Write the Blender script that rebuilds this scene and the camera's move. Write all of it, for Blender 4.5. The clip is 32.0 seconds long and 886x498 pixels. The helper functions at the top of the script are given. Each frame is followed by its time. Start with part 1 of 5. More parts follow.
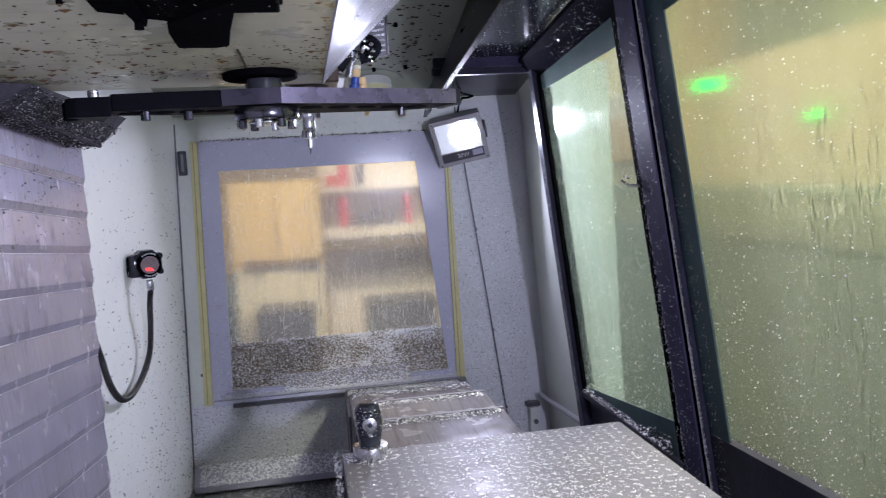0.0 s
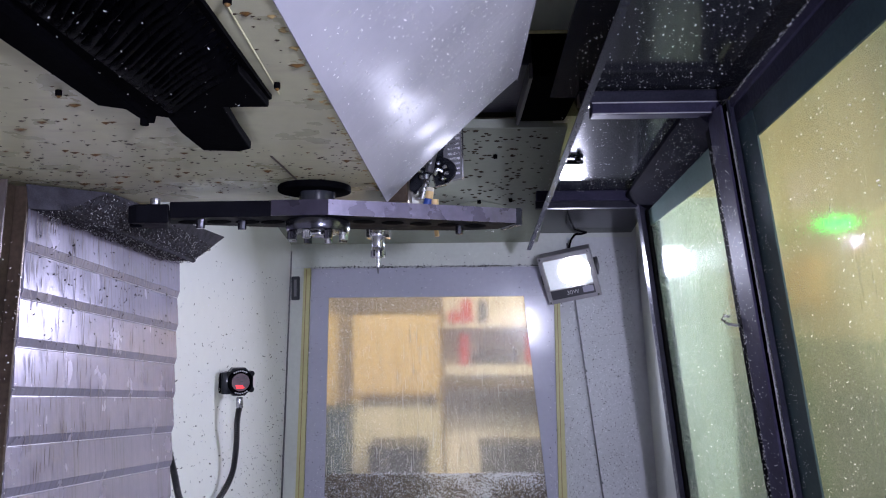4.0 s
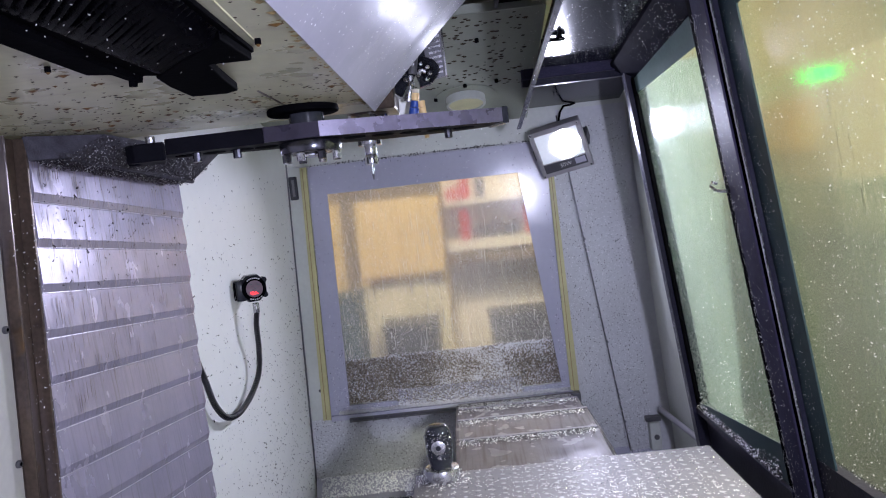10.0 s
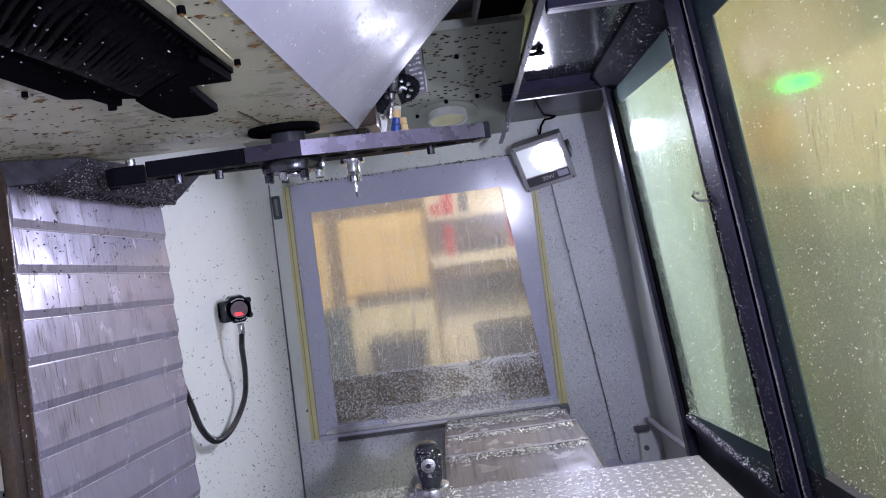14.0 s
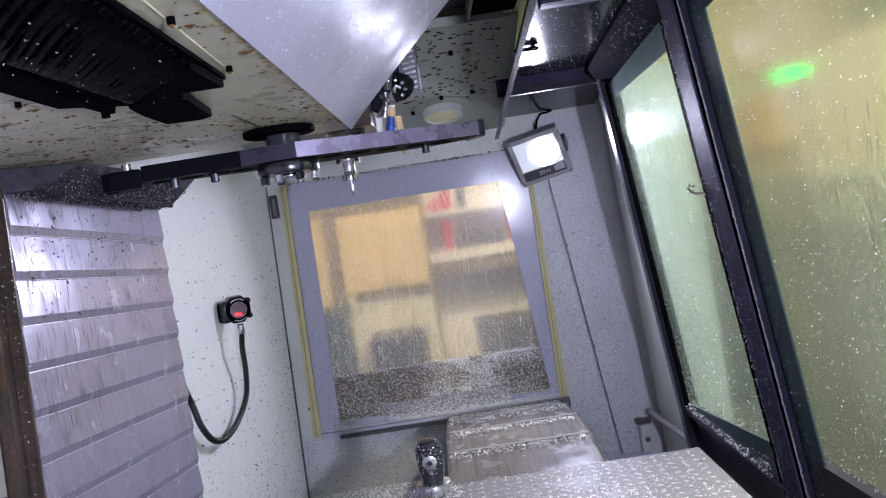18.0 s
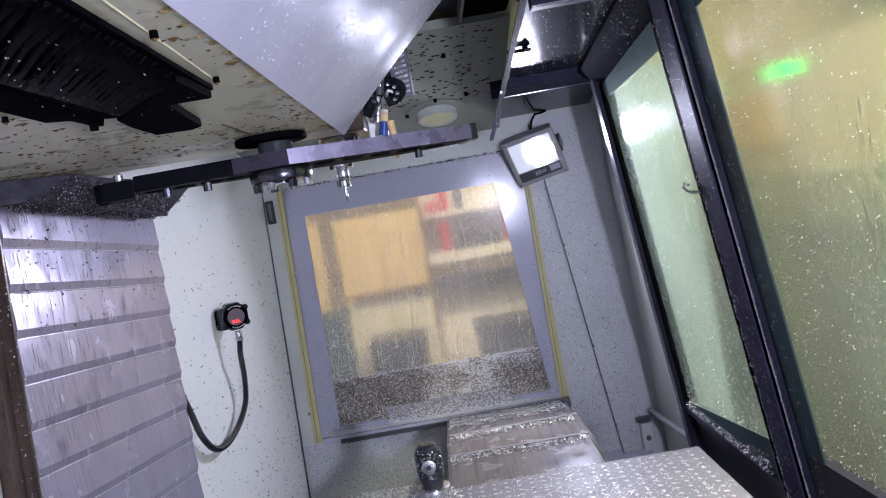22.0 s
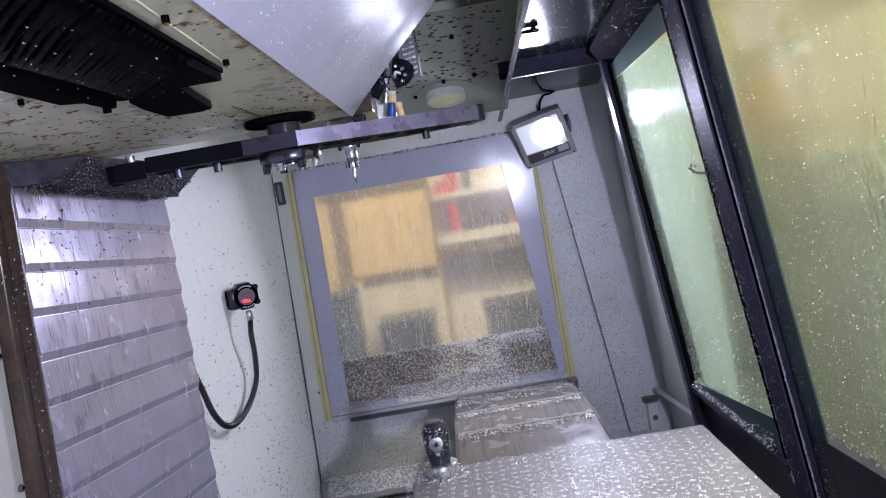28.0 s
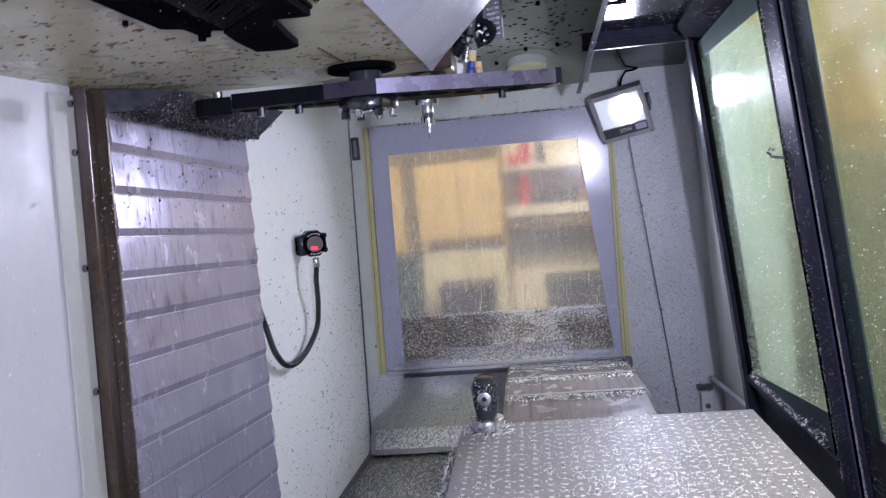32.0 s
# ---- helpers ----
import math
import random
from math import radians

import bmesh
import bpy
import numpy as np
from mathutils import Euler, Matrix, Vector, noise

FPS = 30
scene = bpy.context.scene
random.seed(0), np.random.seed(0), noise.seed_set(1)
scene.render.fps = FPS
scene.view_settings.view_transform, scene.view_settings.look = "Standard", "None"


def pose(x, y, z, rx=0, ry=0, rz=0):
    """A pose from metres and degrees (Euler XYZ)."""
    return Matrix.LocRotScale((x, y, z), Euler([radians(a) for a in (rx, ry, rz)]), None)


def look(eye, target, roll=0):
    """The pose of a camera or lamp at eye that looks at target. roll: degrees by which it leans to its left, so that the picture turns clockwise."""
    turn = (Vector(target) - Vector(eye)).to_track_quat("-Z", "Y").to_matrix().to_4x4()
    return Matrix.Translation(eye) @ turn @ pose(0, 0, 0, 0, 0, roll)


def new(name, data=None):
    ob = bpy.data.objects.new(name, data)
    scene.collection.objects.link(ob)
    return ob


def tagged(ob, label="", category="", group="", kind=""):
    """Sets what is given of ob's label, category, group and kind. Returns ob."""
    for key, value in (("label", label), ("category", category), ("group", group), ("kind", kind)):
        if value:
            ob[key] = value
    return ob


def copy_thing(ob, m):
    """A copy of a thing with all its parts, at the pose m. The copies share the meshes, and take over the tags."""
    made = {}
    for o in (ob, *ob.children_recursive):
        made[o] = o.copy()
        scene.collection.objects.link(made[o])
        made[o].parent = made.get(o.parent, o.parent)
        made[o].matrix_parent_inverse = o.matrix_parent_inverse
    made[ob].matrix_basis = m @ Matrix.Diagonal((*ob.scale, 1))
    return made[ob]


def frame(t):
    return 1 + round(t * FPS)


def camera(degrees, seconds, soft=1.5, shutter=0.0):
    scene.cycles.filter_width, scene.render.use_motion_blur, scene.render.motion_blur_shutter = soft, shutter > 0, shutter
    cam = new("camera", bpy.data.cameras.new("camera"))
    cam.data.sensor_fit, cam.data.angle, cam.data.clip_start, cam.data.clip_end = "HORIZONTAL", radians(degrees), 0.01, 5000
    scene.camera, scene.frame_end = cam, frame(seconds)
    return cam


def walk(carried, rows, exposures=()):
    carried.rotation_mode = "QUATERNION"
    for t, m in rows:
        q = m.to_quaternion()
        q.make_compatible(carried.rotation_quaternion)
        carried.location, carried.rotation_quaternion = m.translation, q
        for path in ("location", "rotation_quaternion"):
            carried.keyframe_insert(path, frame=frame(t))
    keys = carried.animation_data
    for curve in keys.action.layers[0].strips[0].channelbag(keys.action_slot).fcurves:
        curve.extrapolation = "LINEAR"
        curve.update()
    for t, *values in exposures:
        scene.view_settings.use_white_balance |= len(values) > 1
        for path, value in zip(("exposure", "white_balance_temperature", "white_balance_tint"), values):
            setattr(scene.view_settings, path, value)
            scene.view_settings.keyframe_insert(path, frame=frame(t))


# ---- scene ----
cam = camera(58.9, 32.0, soft=1.05, shutter=0.35)
PATH = [
    (0, (1.111, 1.153, 1.455), (1.449, 3.116, 1.276), -3.4),
    (0.1, (1.1202, 1.1512, 1.4532), (1.4812, 3.1087, 1.2758), -3.26),
    (0.2, (1.1406, 1.1472, 1.4492), (1.5528, 3.0925, 1.2754), -2.94),
    (0.3, (1.1661, 1.1422, 1.4442), (1.6423, 3.0723, 1.2749), -2.54),
    (0.4, (1.1987, 1.1358, 1.4378), (1.7569, 3.0463, 1.2743), -2.02),
    (0.5, (1.213, 1.133, 1.435), (1.807, 3.035, 1.274), -1.8),
    (0.6, (1.213, 1.133, 1.435), (1.807, 3.035, 1.274), -1.8),
    (0.8, (1.2245, 1.0945, 1.4485), (1.575, 3.041, 1.291), -3.05),
    (0.9, (1.2309, 1.0729, 1.4561), (1.4451, 3.0444, 1.3005), -3.75),
    (1, (1.236, 1.056, 1.462), (1.343, 3.047, 1.308), -4.3),
    (1.1, (1.2498, 1.0602, 1.4614), (1.2938, 3.0506, 1.299), -3.46),
    (1.2, (1.2567, 1.0623, 1.4611), (1.2692, 3.0524, 1.2945), -3.04),
    (1.4, (1.2737, 1.0675, 1.4604), (1.2085, 3.0568, 1.2834), -2.0),
    (1.5, (1.282, 1.07, 1.46), (1.179, 3.059, 1.278), -1.5),
    (2, (1.325, 1.059, 1.436), (1.248, 3.044, 1.203), 1.1),
    (2.5, (1.306, 1.097, 1.422), (1.248, 3.093, 1.309), 1.6),
    (3, (1.286, 1.204, 1.429), (1.225, 3.202, 1.481), -0.2),
    (3.5, (1.289, 1.214, 1.397), (1.255, 3.203, 1.604), -0.2),
    (5.5, (1.294, 1.187, 1.458), (1.193, 3.183, 1.538), -3.9),
    (6, (1.3, 1.192, 1.459), (1.193, 3.189, 1.433), -5.7),
    (6.5, (1.297, 1.19, 1.461), (1.199, 3.186, 1.401), -5.9),
    (7, (1.299, 1.186, 1.46), (1.206, 3.182, 1.392), -5.7),
    (7.5, (1.3, 1.18, 1.456), (1.214, 3.176, 1.364), -5.8),
    (8, (1.303, 1.18, 1.461), (1.236, 3.176, 1.343), -6.6),
    (8.5, (1.299, 1.175, 1.465), (1.249, 3.169, 1.329), -6.9),
    (9, (1.298, 1.17, 1.461), (1.252, 3.164, 1.31), -6.7),
    (9.5, (1.295, 1.158, 1.467), (1.244, 3.152, 1.318), -6.5),
    (10, (1.298, 1.157, 1.468), (1.246, 3.152, 1.337), -6.5),
    (10.5, (1.3, 1.158, 1.471), (1.264, 3.154, 1.358), -6.5),
    (11, (1.3, 1.149, 1.47), (1.268, 3.146, 1.365), -6.6),
    (11.5, (1.3, 1.146, 1.472), (1.266, 3.143, 1.364), -7.1),
    (12, (1.304, 1.158, 1.47), (1.281, 3.156, 1.373), -7.2),
    (12.5, (1.303, 1.16, 1.472), (1.294, 3.158, 1.382), -7.4),
    (13, (1.301, 1.165, 1.474), (1.301, 3.162, 1.379), -7.6),
    (13.5, (1.297, 1.164, 1.47), (1.293, 3.162, 1.371), -7.6),
    (14, (1.298, 1.16, 1.47), (1.289, 3.158, 1.372), -7.8),
    (14.5, (1.301, 1.158, 1.47), (1.298, 3.156, 1.376), -8.1),
    (16.5, (1.301, 1.157, 1.474), (1.298, 3.154, 1.365), -8.7),
    (17, (1.303, 1.157, 1.471), (1.302, 3.153, 1.353), -8.8),
    (17.5, (1.303, 1.16, 1.475), (1.299, 3.156, 1.353), -8.9),
    (18, (1.304, 1.156, 1.477), (1.294, 3.152, 1.364), -8.9),
    (18.5, (1.304, 1.157, 1.476), (1.293, 3.154, 1.369), -8.9),
    (19, (1.305, 1.156, 1.476), (1.296, 3.153, 1.365), -9.0),
    (19.5, (1.305, 1.158, 1.476), (1.3, 3.155, 1.362), -9.0),
    (20, (1.306, 1.158, 1.478), (1.303, 3.155, 1.364), -9.0),
    (20.5, (1.309, 1.158, 1.477), (1.308, 3.155, 1.367), -9.0),
    (21, (1.314, 1.163, 1.483), (1.313, 3.16, 1.374), -9.3),
    (21.5, (1.316, 1.158, 1.477), (1.311, 3.155, 1.368), -9.5),
    (22, (1.313, 1.159, 1.482), (1.305, 3.156, 1.37), -10.0),
    (22.5, (1.317, 1.16, 1.485), (1.309, 3.157, 1.376), -10.3),
    (23, (1.317, 1.157, 1.482), (1.311, 3.154, 1.381), -10.3),
    (23.5, (1.316, 1.153, 1.488), (1.304, 3.151, 1.387), -10.3),
    (24, (1.315, 1.151, 1.486), (1.301, 3.148, 1.383), -10.2),
    (24.5, (1.316, 1.154, 1.482), (1.302, 3.15, 1.362), -10.3),
    (25, (1.317, 1.158, 1.486), (1.303, 3.153, 1.348), -10.4),
    (25.5, (1.315, 1.152, 1.483), (1.293, 3.148, 1.345), -10.2),
    (27.5, (1.316, 1.149, 1.477), (1.282, 3.143, 1.329), -10.1),
    (28, (1.317, 1.142, 1.481), (1.277, 3.136, 1.326), -10.0),
    (28.5, (1.316, 1.136, 1.483), (1.267, 3.13, 1.337), -10.1),
    (29, (1.315, 1.145, 1.484), (1.273, 3.139, 1.342), -10.3),
    (29.5, (1.32, 1.143, 1.489), (1.283, 3.138, 1.351), -10.4),
    (30, (1.327, 1.144, 1.488), (1.296, 3.14, 1.36), -10.6),
    (30.5, (1.327, 1.136, 1.488), (1.296, 3.132, 1.364), -10.5),
    (31, (1.33, 1.137, 1.487), (1.279, 3.132, 1.35), -10.7),
    (31.5, (1.323, 1.116, 1.48), (1.2, 3.105, 1.312), -8.5),
    (32, (1.32, 1.109, 1.449), (1.103, 3.087, 1.252), -5.2),
]

walk(cam, [(t, look(eye, target, roll)) for t, eye, target, roll in PATH])

# ---- world and lights ----
world = bpy.data.worlds.new("world")
scene.world = world
world.use_nodes = True
bg = world.node_tree.nodes["Background"]
bg.inputs["Color"].default_value = (0.9, 0.75, 0.5, 1)
bg.inputs["Strength"].default_value = 0.25
scene.view_settings.exposure = 0.14


def lamp_area(name, eye, target, sx, sy, watts, colour, spread=180):
    d = bpy.data.lights.new(name, "AREA")
    d.shape, d.size, d.size_y, d.energy, d.color = "RECTANGLE", sx, sy, watts, colour
    d.spread = radians(spread)
    ob = new(name, d)
    ob.matrix_world = look(eye, target)
    return ob


COOL = (0.715, 0.73, 1.0)
WARM = (1.0, 0.86, 0.64)
# the two floodlights inside the machine, and unseen tubes added for the hall
FLOOD_A = ((1.684, 3.985, 1.592), (1.40, 2.7, 0.95))
FLOOD_B = ((1.80, 0.56, 1.42), (1.20, 3.5, 1.22))
ROLL_A = -11
for n, (e, q), w in (("flood_light_a", FLOOD_A, 11), ("flood_light_b", FLOOD_B, 19)):
    aim = (Vector(q) - Vector(e)).normalized()
    right = aim.cross(Vector((0, 0, 1))).normalized()
    lamp_area(n, Vector(e) + aim * 0.03 - right * 0.018 + Vector((0, 0, 0.018)), Vector(q) - right * 0.018, 0.085, 0.08, w, COOL, 140)
lamp_area("hall_light_a", (1.6, 3.5, 3.33), (1.6, 4.3, 0), 1.5, 0.25, 92, WARM)
lamp_area("hall_light_b", (3.2, 2.6, 3.33), (3.2, 2.61, 0), 0.35, 2.2, 166, (0.99, 0.98, 0.80))


# ---- materials ----
def mat(name, colour, rough=0.5, metal=0.0, var=0.15, scale=6.0, bump=0.0, bscale=60.0, spots=None, streak=None,
        coat=0.0, emit=None, strength=0.0, transmission=0.0, ior=1.45, rough_var=0.0, stretch=(1, 1, 1), spec=0.5, grain=None):
    """A principled material with large and fine variation, optional spots (colour, scale, amount) and streaks."""
    m = bpy.data.materials.new(name)
    m.use_nodes = True
    nt = m.node_tree
    nd, ln = nt.nodes, nt.links
    b = nd["Principled BSDF"]
    tc = nd.new("ShaderNodeTexCoord")
    mp = nd.new("ShaderNodeMapping")
    mp.inputs["Scale"].default_value = stretch
    ln.new(tc.outputs["Object"], mp.inputs["Vector"])

    def noise_tex(sc, detail=4.0, vec=None):
        n = nd.new("ShaderNodeTexNoise")
        n.inputs["Scale"].default_value = sc
        n.inputs["Detail"].default_value = detail
        ln.new(vec or mp.outputs["Vector"], n.inputs["Vector"])
        return n.outputs["Fac"]

    def ramp(src, lo, hi, a=(0, 0, 0, 1), c=(1, 1, 1, 1)):
        r = nd.new("ShaderNodeValToRGB")
        r.color_ramp.elements[0].position, r.color_ramp.elements[1].position = lo, hi
        r.color_ramp.elements[0].color, r.color_ramp.elements[1].color = a, c
        ln.new(src, r.inputs["Fac"])
        return r.outputs["Color"]

    def mix(fac, a, c):
        x = nd.new("ShaderNodeMix")
        x.data_type = "RGBA"
        if isinstance(fac, float):
            x.inputs["Factor"].default_value = fac
        else:
            ln.new(fac, x.inputs["Factor"])
        for k, v in ((6, a), (7, c)):
            if isinstance(v, tuple):
                x.inputs[k].default_value = v
            else:
                ln.new(v, x.inputs[k])
        return x.outputs[2]

    base = tuple(colour) + (1,)
    dark = tuple(v * (1 - var) for v in colour) + (1,)
    lite = tuple(min(1, v * (1 + var)) for v in colour) + (1,)
    big = ramp(noise_tex(scale), 0.3, 0.7, dark, lite)
    fine = ramp(noise_tex(scale * 14, 3.0), 0.35, 0.65, dark, lite)
    col = mix(0.35, big, fine)
    if streak:
        sm = nd.new("ShaderNodeMapping")
        sm.inputs["Scale"].default_value = streak[2]
        ln.new(tc.outputs["Object"], sm.inputs["Vector"])
        col = mix(ramp(noise_tex(streak[1], 5.0, sm.outputs["Vector"]), 1 - streak[3] - 0.1, 1 - streak[3] + 0.15), col, tuple(streak[0]) + (1,))
    if spots:
        for sc, ss, amount in spots:
            col = mix(ramp(noise_tex(ss, 2.0), 1 - amount - 0.02, 1 - amount + 0.04), col, tuple(sc) + (1,))
    ln.new(col, b.inputs["Base Color"])
    b.inputs["Roughness"].default_value = rough
    if rough_var:
        r = ramp(noise_tex(scale * 3, 5.0), 0.3, 0.7, (max(0.02, rough - rough_var),) * 3 + (1,), (min(1, rough + rough_var),) * 3 + (1,))
        ln.new(r, b.inputs["Roughness"])
    b.inputs["Metallic"].default_value = metal
    b.inputs["Coat Weight"].default_value = coat
    b.inputs["Specular IOR Level"].default_value = spec
    b.inputs["Transmission Weight"].default_value = transmission
    b.inputs["IOR"].default_value = ior
    if bump:
        bp = nd.new("ShaderNodeBump")
        bp.inputs["Strength"].default_value = bump
        bp.inputs["Distance"].default_value = 0.002
        ln.new(noise_tex(bscale, 4.0), bp.inputs["Height"])
        ln.new(bp.outputs["Normal"], b.inputs["Normal"])
    if grain:
        # long runs of one direction: scale, stretch, bump, depth in metres
        gm = nd.new("ShaderNodeMapping")
        gm.inputs["Scale"].default_value = grain[1]
        ln.new(tc.outputs["Object"], gm.inputs["Vector"])
        gb = nd.new("ShaderNodeBump")
        gb.inputs["Strength"].default_value = grain[2]
        gb.inputs["Distance"].default_value = grain[3]
        ln.new(noise_tex(grain[0], 5.0, gm.outputs["Vector"]), gb.inputs["Height"])
        if bump:
            ln.new(bp.outputs["Normal"], gb.inputs["Normal"])
        ln.new(gb.outputs["Normal"], b.inputs["Normal"])
    if emit:
        b.inputs["Emission Color"].default_value = tuple(emit) + (1,)
        b.inputs["Emission Strength"].default_value = strength
    return m


M_WHITE = mat("white_paint", (0.85, 0.86, 0.83), 0.34, var=0.03, scale=2, bump=0.02, bscale=160, rough_var=0.05)
M_CREAM = mat("cream_paint", (0.52, 0.505, 0.34), 0.32, var=0.10, scale=4, bump=0.05, bscale=30, streak=((0.40, 0.36, 0.25), 40, (0.3, 1, 1), 0.33), rough_var=0.1)
M_GREY = mat("blue_grey_paint", (0.54, 0.55, 0.575), 0.46, var=0.10, scale=5, bump=0.12, bscale=160, rough_var=0.1)
M_PANEL = mat("grey_lilac_panel", (0.41, 0.41, 0.51), 0.15, var=0.06, scale=4, bump=0.03, bscale=90, rough_var=0.04, spec=0.45)
M_SIDE = mat("grey_green_paint", (0.55, 0.575, 0.54), 0.4, var=0.08, scale=5, bump=0.1, bscale=120)
M_STEEL = mat("oily_cover_steel", (0.45, 0.42, 0.53), 0.24, 0.4, var=0.12, scale=6, bump=0.04, bscale=120, streak=((0.32, 0.285, 0.34), 150, (0.05, 1, 0.035), 0.38), rough_var=0.05, stretch=(0.3, 1, 0.7), grain=(110, (0.05, 1, 0.03), 0.2, 0.0012))
M_SHEET = mat("bright_steel_sheet", (0.455, 0.45, 0.515), 0.27, 0.0, var=0.06, scale=3, bump=0.10, bscale=120, rough_var=0.06, spec=0.0011, grain=(90, (0.03, 1, 0.03), 0.45, 0.0010))
M_ALU = mat("machined_aluminium", (0.142, 0.136, 0.163), 0.46, 0.0, var=0.14, scale=6, bump=0.14, bscale=260, rough_var=0.10, spec=0.05)
M_BLACK = mat("black_gloss_paint", (0.024, 0.026, 0.034), 0.15, var=0.3, scale=8, bump=0.03, bscale=60, spec=0.5)
M_BLACKM = mat("black_rubber", (0.0022, 0.0022, 0.003), 0.7, var=0.3, scale=10, bump=0.2, bscale=90, spec=0.006)
M_FRAME = mat("black_wet_frame", (0.022, 0.022, 0.036), 0.28, var=0.4, scale=14, bump=0.25, bscale=110, spec=0.12)
M_RAIL = mat("violet_grey_rail", (0.034, 0.032, 0.060), 0.5, 0.0, var=0.3, scale=14, bump=0.15, bscale=120, spec=0.03)
M_BROWN = mat("oily_brown_steel", (0.085, 0.062, 0.047), 0.3, 0.3, var=0.5, scale=9, bump=0.1, bscale=60, streak=((0.17, 0.15, 0.16), 20, (1, 1, 0.1), 0.36), spots=(((0.13, 0.075, 0.03), 13, 0.36),), spec=0.3)
M_YELLOW = mat("yellow_seal", (0.50, 0.47, 0.24), 0.5, var=0.12, scale=12)
M_PAN = mat("dark_pan", (0.10, 0.10, 0.11), 0.4, 0.2, var=0.3, scale=10, bump=0.2, bscale=80, spec=0.2)
M_GREYD = mat("dark_grey_housing", (0.11, 0.11, 0.12), 0.4, 0.3, var=0.15, scale=10)
M_LED = mat("led_panel", (0.9, 0.9, 1.0), 0.3, emit=(0.92, 0.93, 1.0), strength=26)
M_CHROME = mat("polished_steel", (0.7, 0.7, 0.74), 0.12, 1.0, var=0.05)
M_RED = mat("red_indicator", (0.5, 0.01, 0.02), 0.3, emit=(1.0, 0.04, 0.05), strength=2.2)
M_ORANGE = mat("orange_plastic", (0.8, 0.2, 0.03), 0.35, var=0.05)
M_BLUE = mat("blue_plastic", (0.03, 0.08, 0.35), 0.35, var=0.05)
M_GLASS_G = mat("green_wet_glass", (0.63, 0.74, 0.68), 0.09, transmission=0.82, ior=1.10, var=0.12, scale=3, bump=0.12, bscale=70, rough_var=0.04, stretch=(1, 1, 0.10))
M_GLASS_D = mat("foggy_door_glass", (0.72, 0.765, 0.67), 0.16, transmission=0.82, ior=1.15, var=0.08, scale=3, bump=0.08, bscale=60, rough_var=0.04, stretch=(1, 1, 0.10))
M_GLASS_W = mat("window_acrylic", (0.88, 0.865, 0.84), 0.205, transmission=0.83, ior=1.15, var=0.10, scale=3, bump=0.10, bscale=110, rough_var=0.04, stretch=(1, 1, 0.08))
M_HALLWALL = mat("hall_wall", (0.62, 0.52, 0.34), 0.8, var=0.1, scale=1.5)
M_HALLFLOOR = mat("hall_floor", (0.2, 0.19, 0.17), 0.5, var=0.2, scale=2)

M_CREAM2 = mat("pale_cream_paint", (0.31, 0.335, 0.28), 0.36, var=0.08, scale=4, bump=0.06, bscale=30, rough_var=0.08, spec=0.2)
M_YELLOWISH = mat("yellow_foam", (0.66, 0.64, 0.40), 0.7, var=0.1, scale=20)
M_ARM = mat("black_oxide_steel", (0.006, 0.006, 0.009), 0.5, 0.0, var=0.25, scale=12, bump=0.12, bscale=140, rough_var=0.1, spec=0.03)
# the ground edge again, darkened for the arm's unlit left half
M_ARMSHADE = mat("shaded_ground_edge", (0.045, 0.04, 0.062), 0.34, 0.5, var=0.2, scale=10, bump=0.08, bscale=300, rough_var=0.1)
M_NUT = mat("yellowed_nut", (0.30, 0.22, 0.09), 0.35, var=0.4, scale=30)
M_ARMEDGE = mat("ground_steel_edge", (0.19, 0.175, 0.235), 0.30, 0.7, var=0.2, scale=10, bump=0.06, bscale=400, rough_var=0.1)
M_HUB = mat("dark_oxide_steel", (0.09, 0.09, 0.11), 0.18, 0.9, var=0.2, scale=14)
M_CHROMER = mat("worn_steel", (0.5, 0.5, 0.53), 0.25, 0.9, var=0.2, scale=20, rough_var=0.1)
M_STEELH = mat("brushed_cover_steel", (0.105, 0.097, 0.112), 0.24, 0.10, var=0.15, scale=5, bump=0.05, bscale=160, streak=((0.06, 0.054, 0.058), 110, (1, 0.04, 1), 0.42), rough_var=0.08, spec=0.22, grain=(120, (1, 0.03, 1), 0.15, 0.0008))
M_BELLOWS = mat("pleated_rubber", (0.0014, 0.0014, 0.0023), 0.24, var=0.35, scale=14, bump=0.25, bscale=40, spec=0.007, rough_var=0.08)
M_LEDGE = mat("swarf_caked_steel", (0.055, 0.053, 0.066), 0.6, 0.0, var=0.6, scale=40, bump=0.6, bscale=160, spec=0.10)
M_RUSTDOT = mat("rusty_drop", (0.125, 0.066, 0.018), 0.35, var=0.5, scale=30)
M_OILDROP = mat("oily_drop", (0.06, 0.045, 0.03), 0.2, var=0.4, scale=30)
M_CHIP = mat("aluminium_chip", (0.86, 0.86, 0.89), 0.28, 0.25, var=0.08, scale=60)
M_GLINT = mat("mirror_bright_chip", (0.85, 0.85, 0.9), 0.12, 1.0, var=0.05, scale=60)
M_SHINE = mat("white_wet_chip", (0.90, 0.90, 0.93), 0.30, 0.0, var=0.05, scale=60)
M_SPECK = mat("dull_dark_speck", (0.045, 0.04, 0.045), 0.6, 0.0, var=0.3, scale=60, spec=0.05)
M_COLUMN = mat("worn_white_paint", (0.63, 0.615, 0.645), 0.4, var=0.05, scale=5, bump=0.05, bscale=40, rough_var=0.08, spec=0.3)
M_STRIP = mat("beige_strip_paint", (0.50, 0.49, 0.46), 0.45, var=0.08, scale=6, bump=0.05, bscale=40, spec=0.3)
M_STRIPW = mat("white_strip_paint", (0.50, 0.50, 0.51), 0.5, var=0.05, scale=6, spec=0.2)
M_HOOD = mat("pale_beige_hood", (0.72, 0.68, 0.55), 0.6, var=0.1, scale=20, spec=0.2)
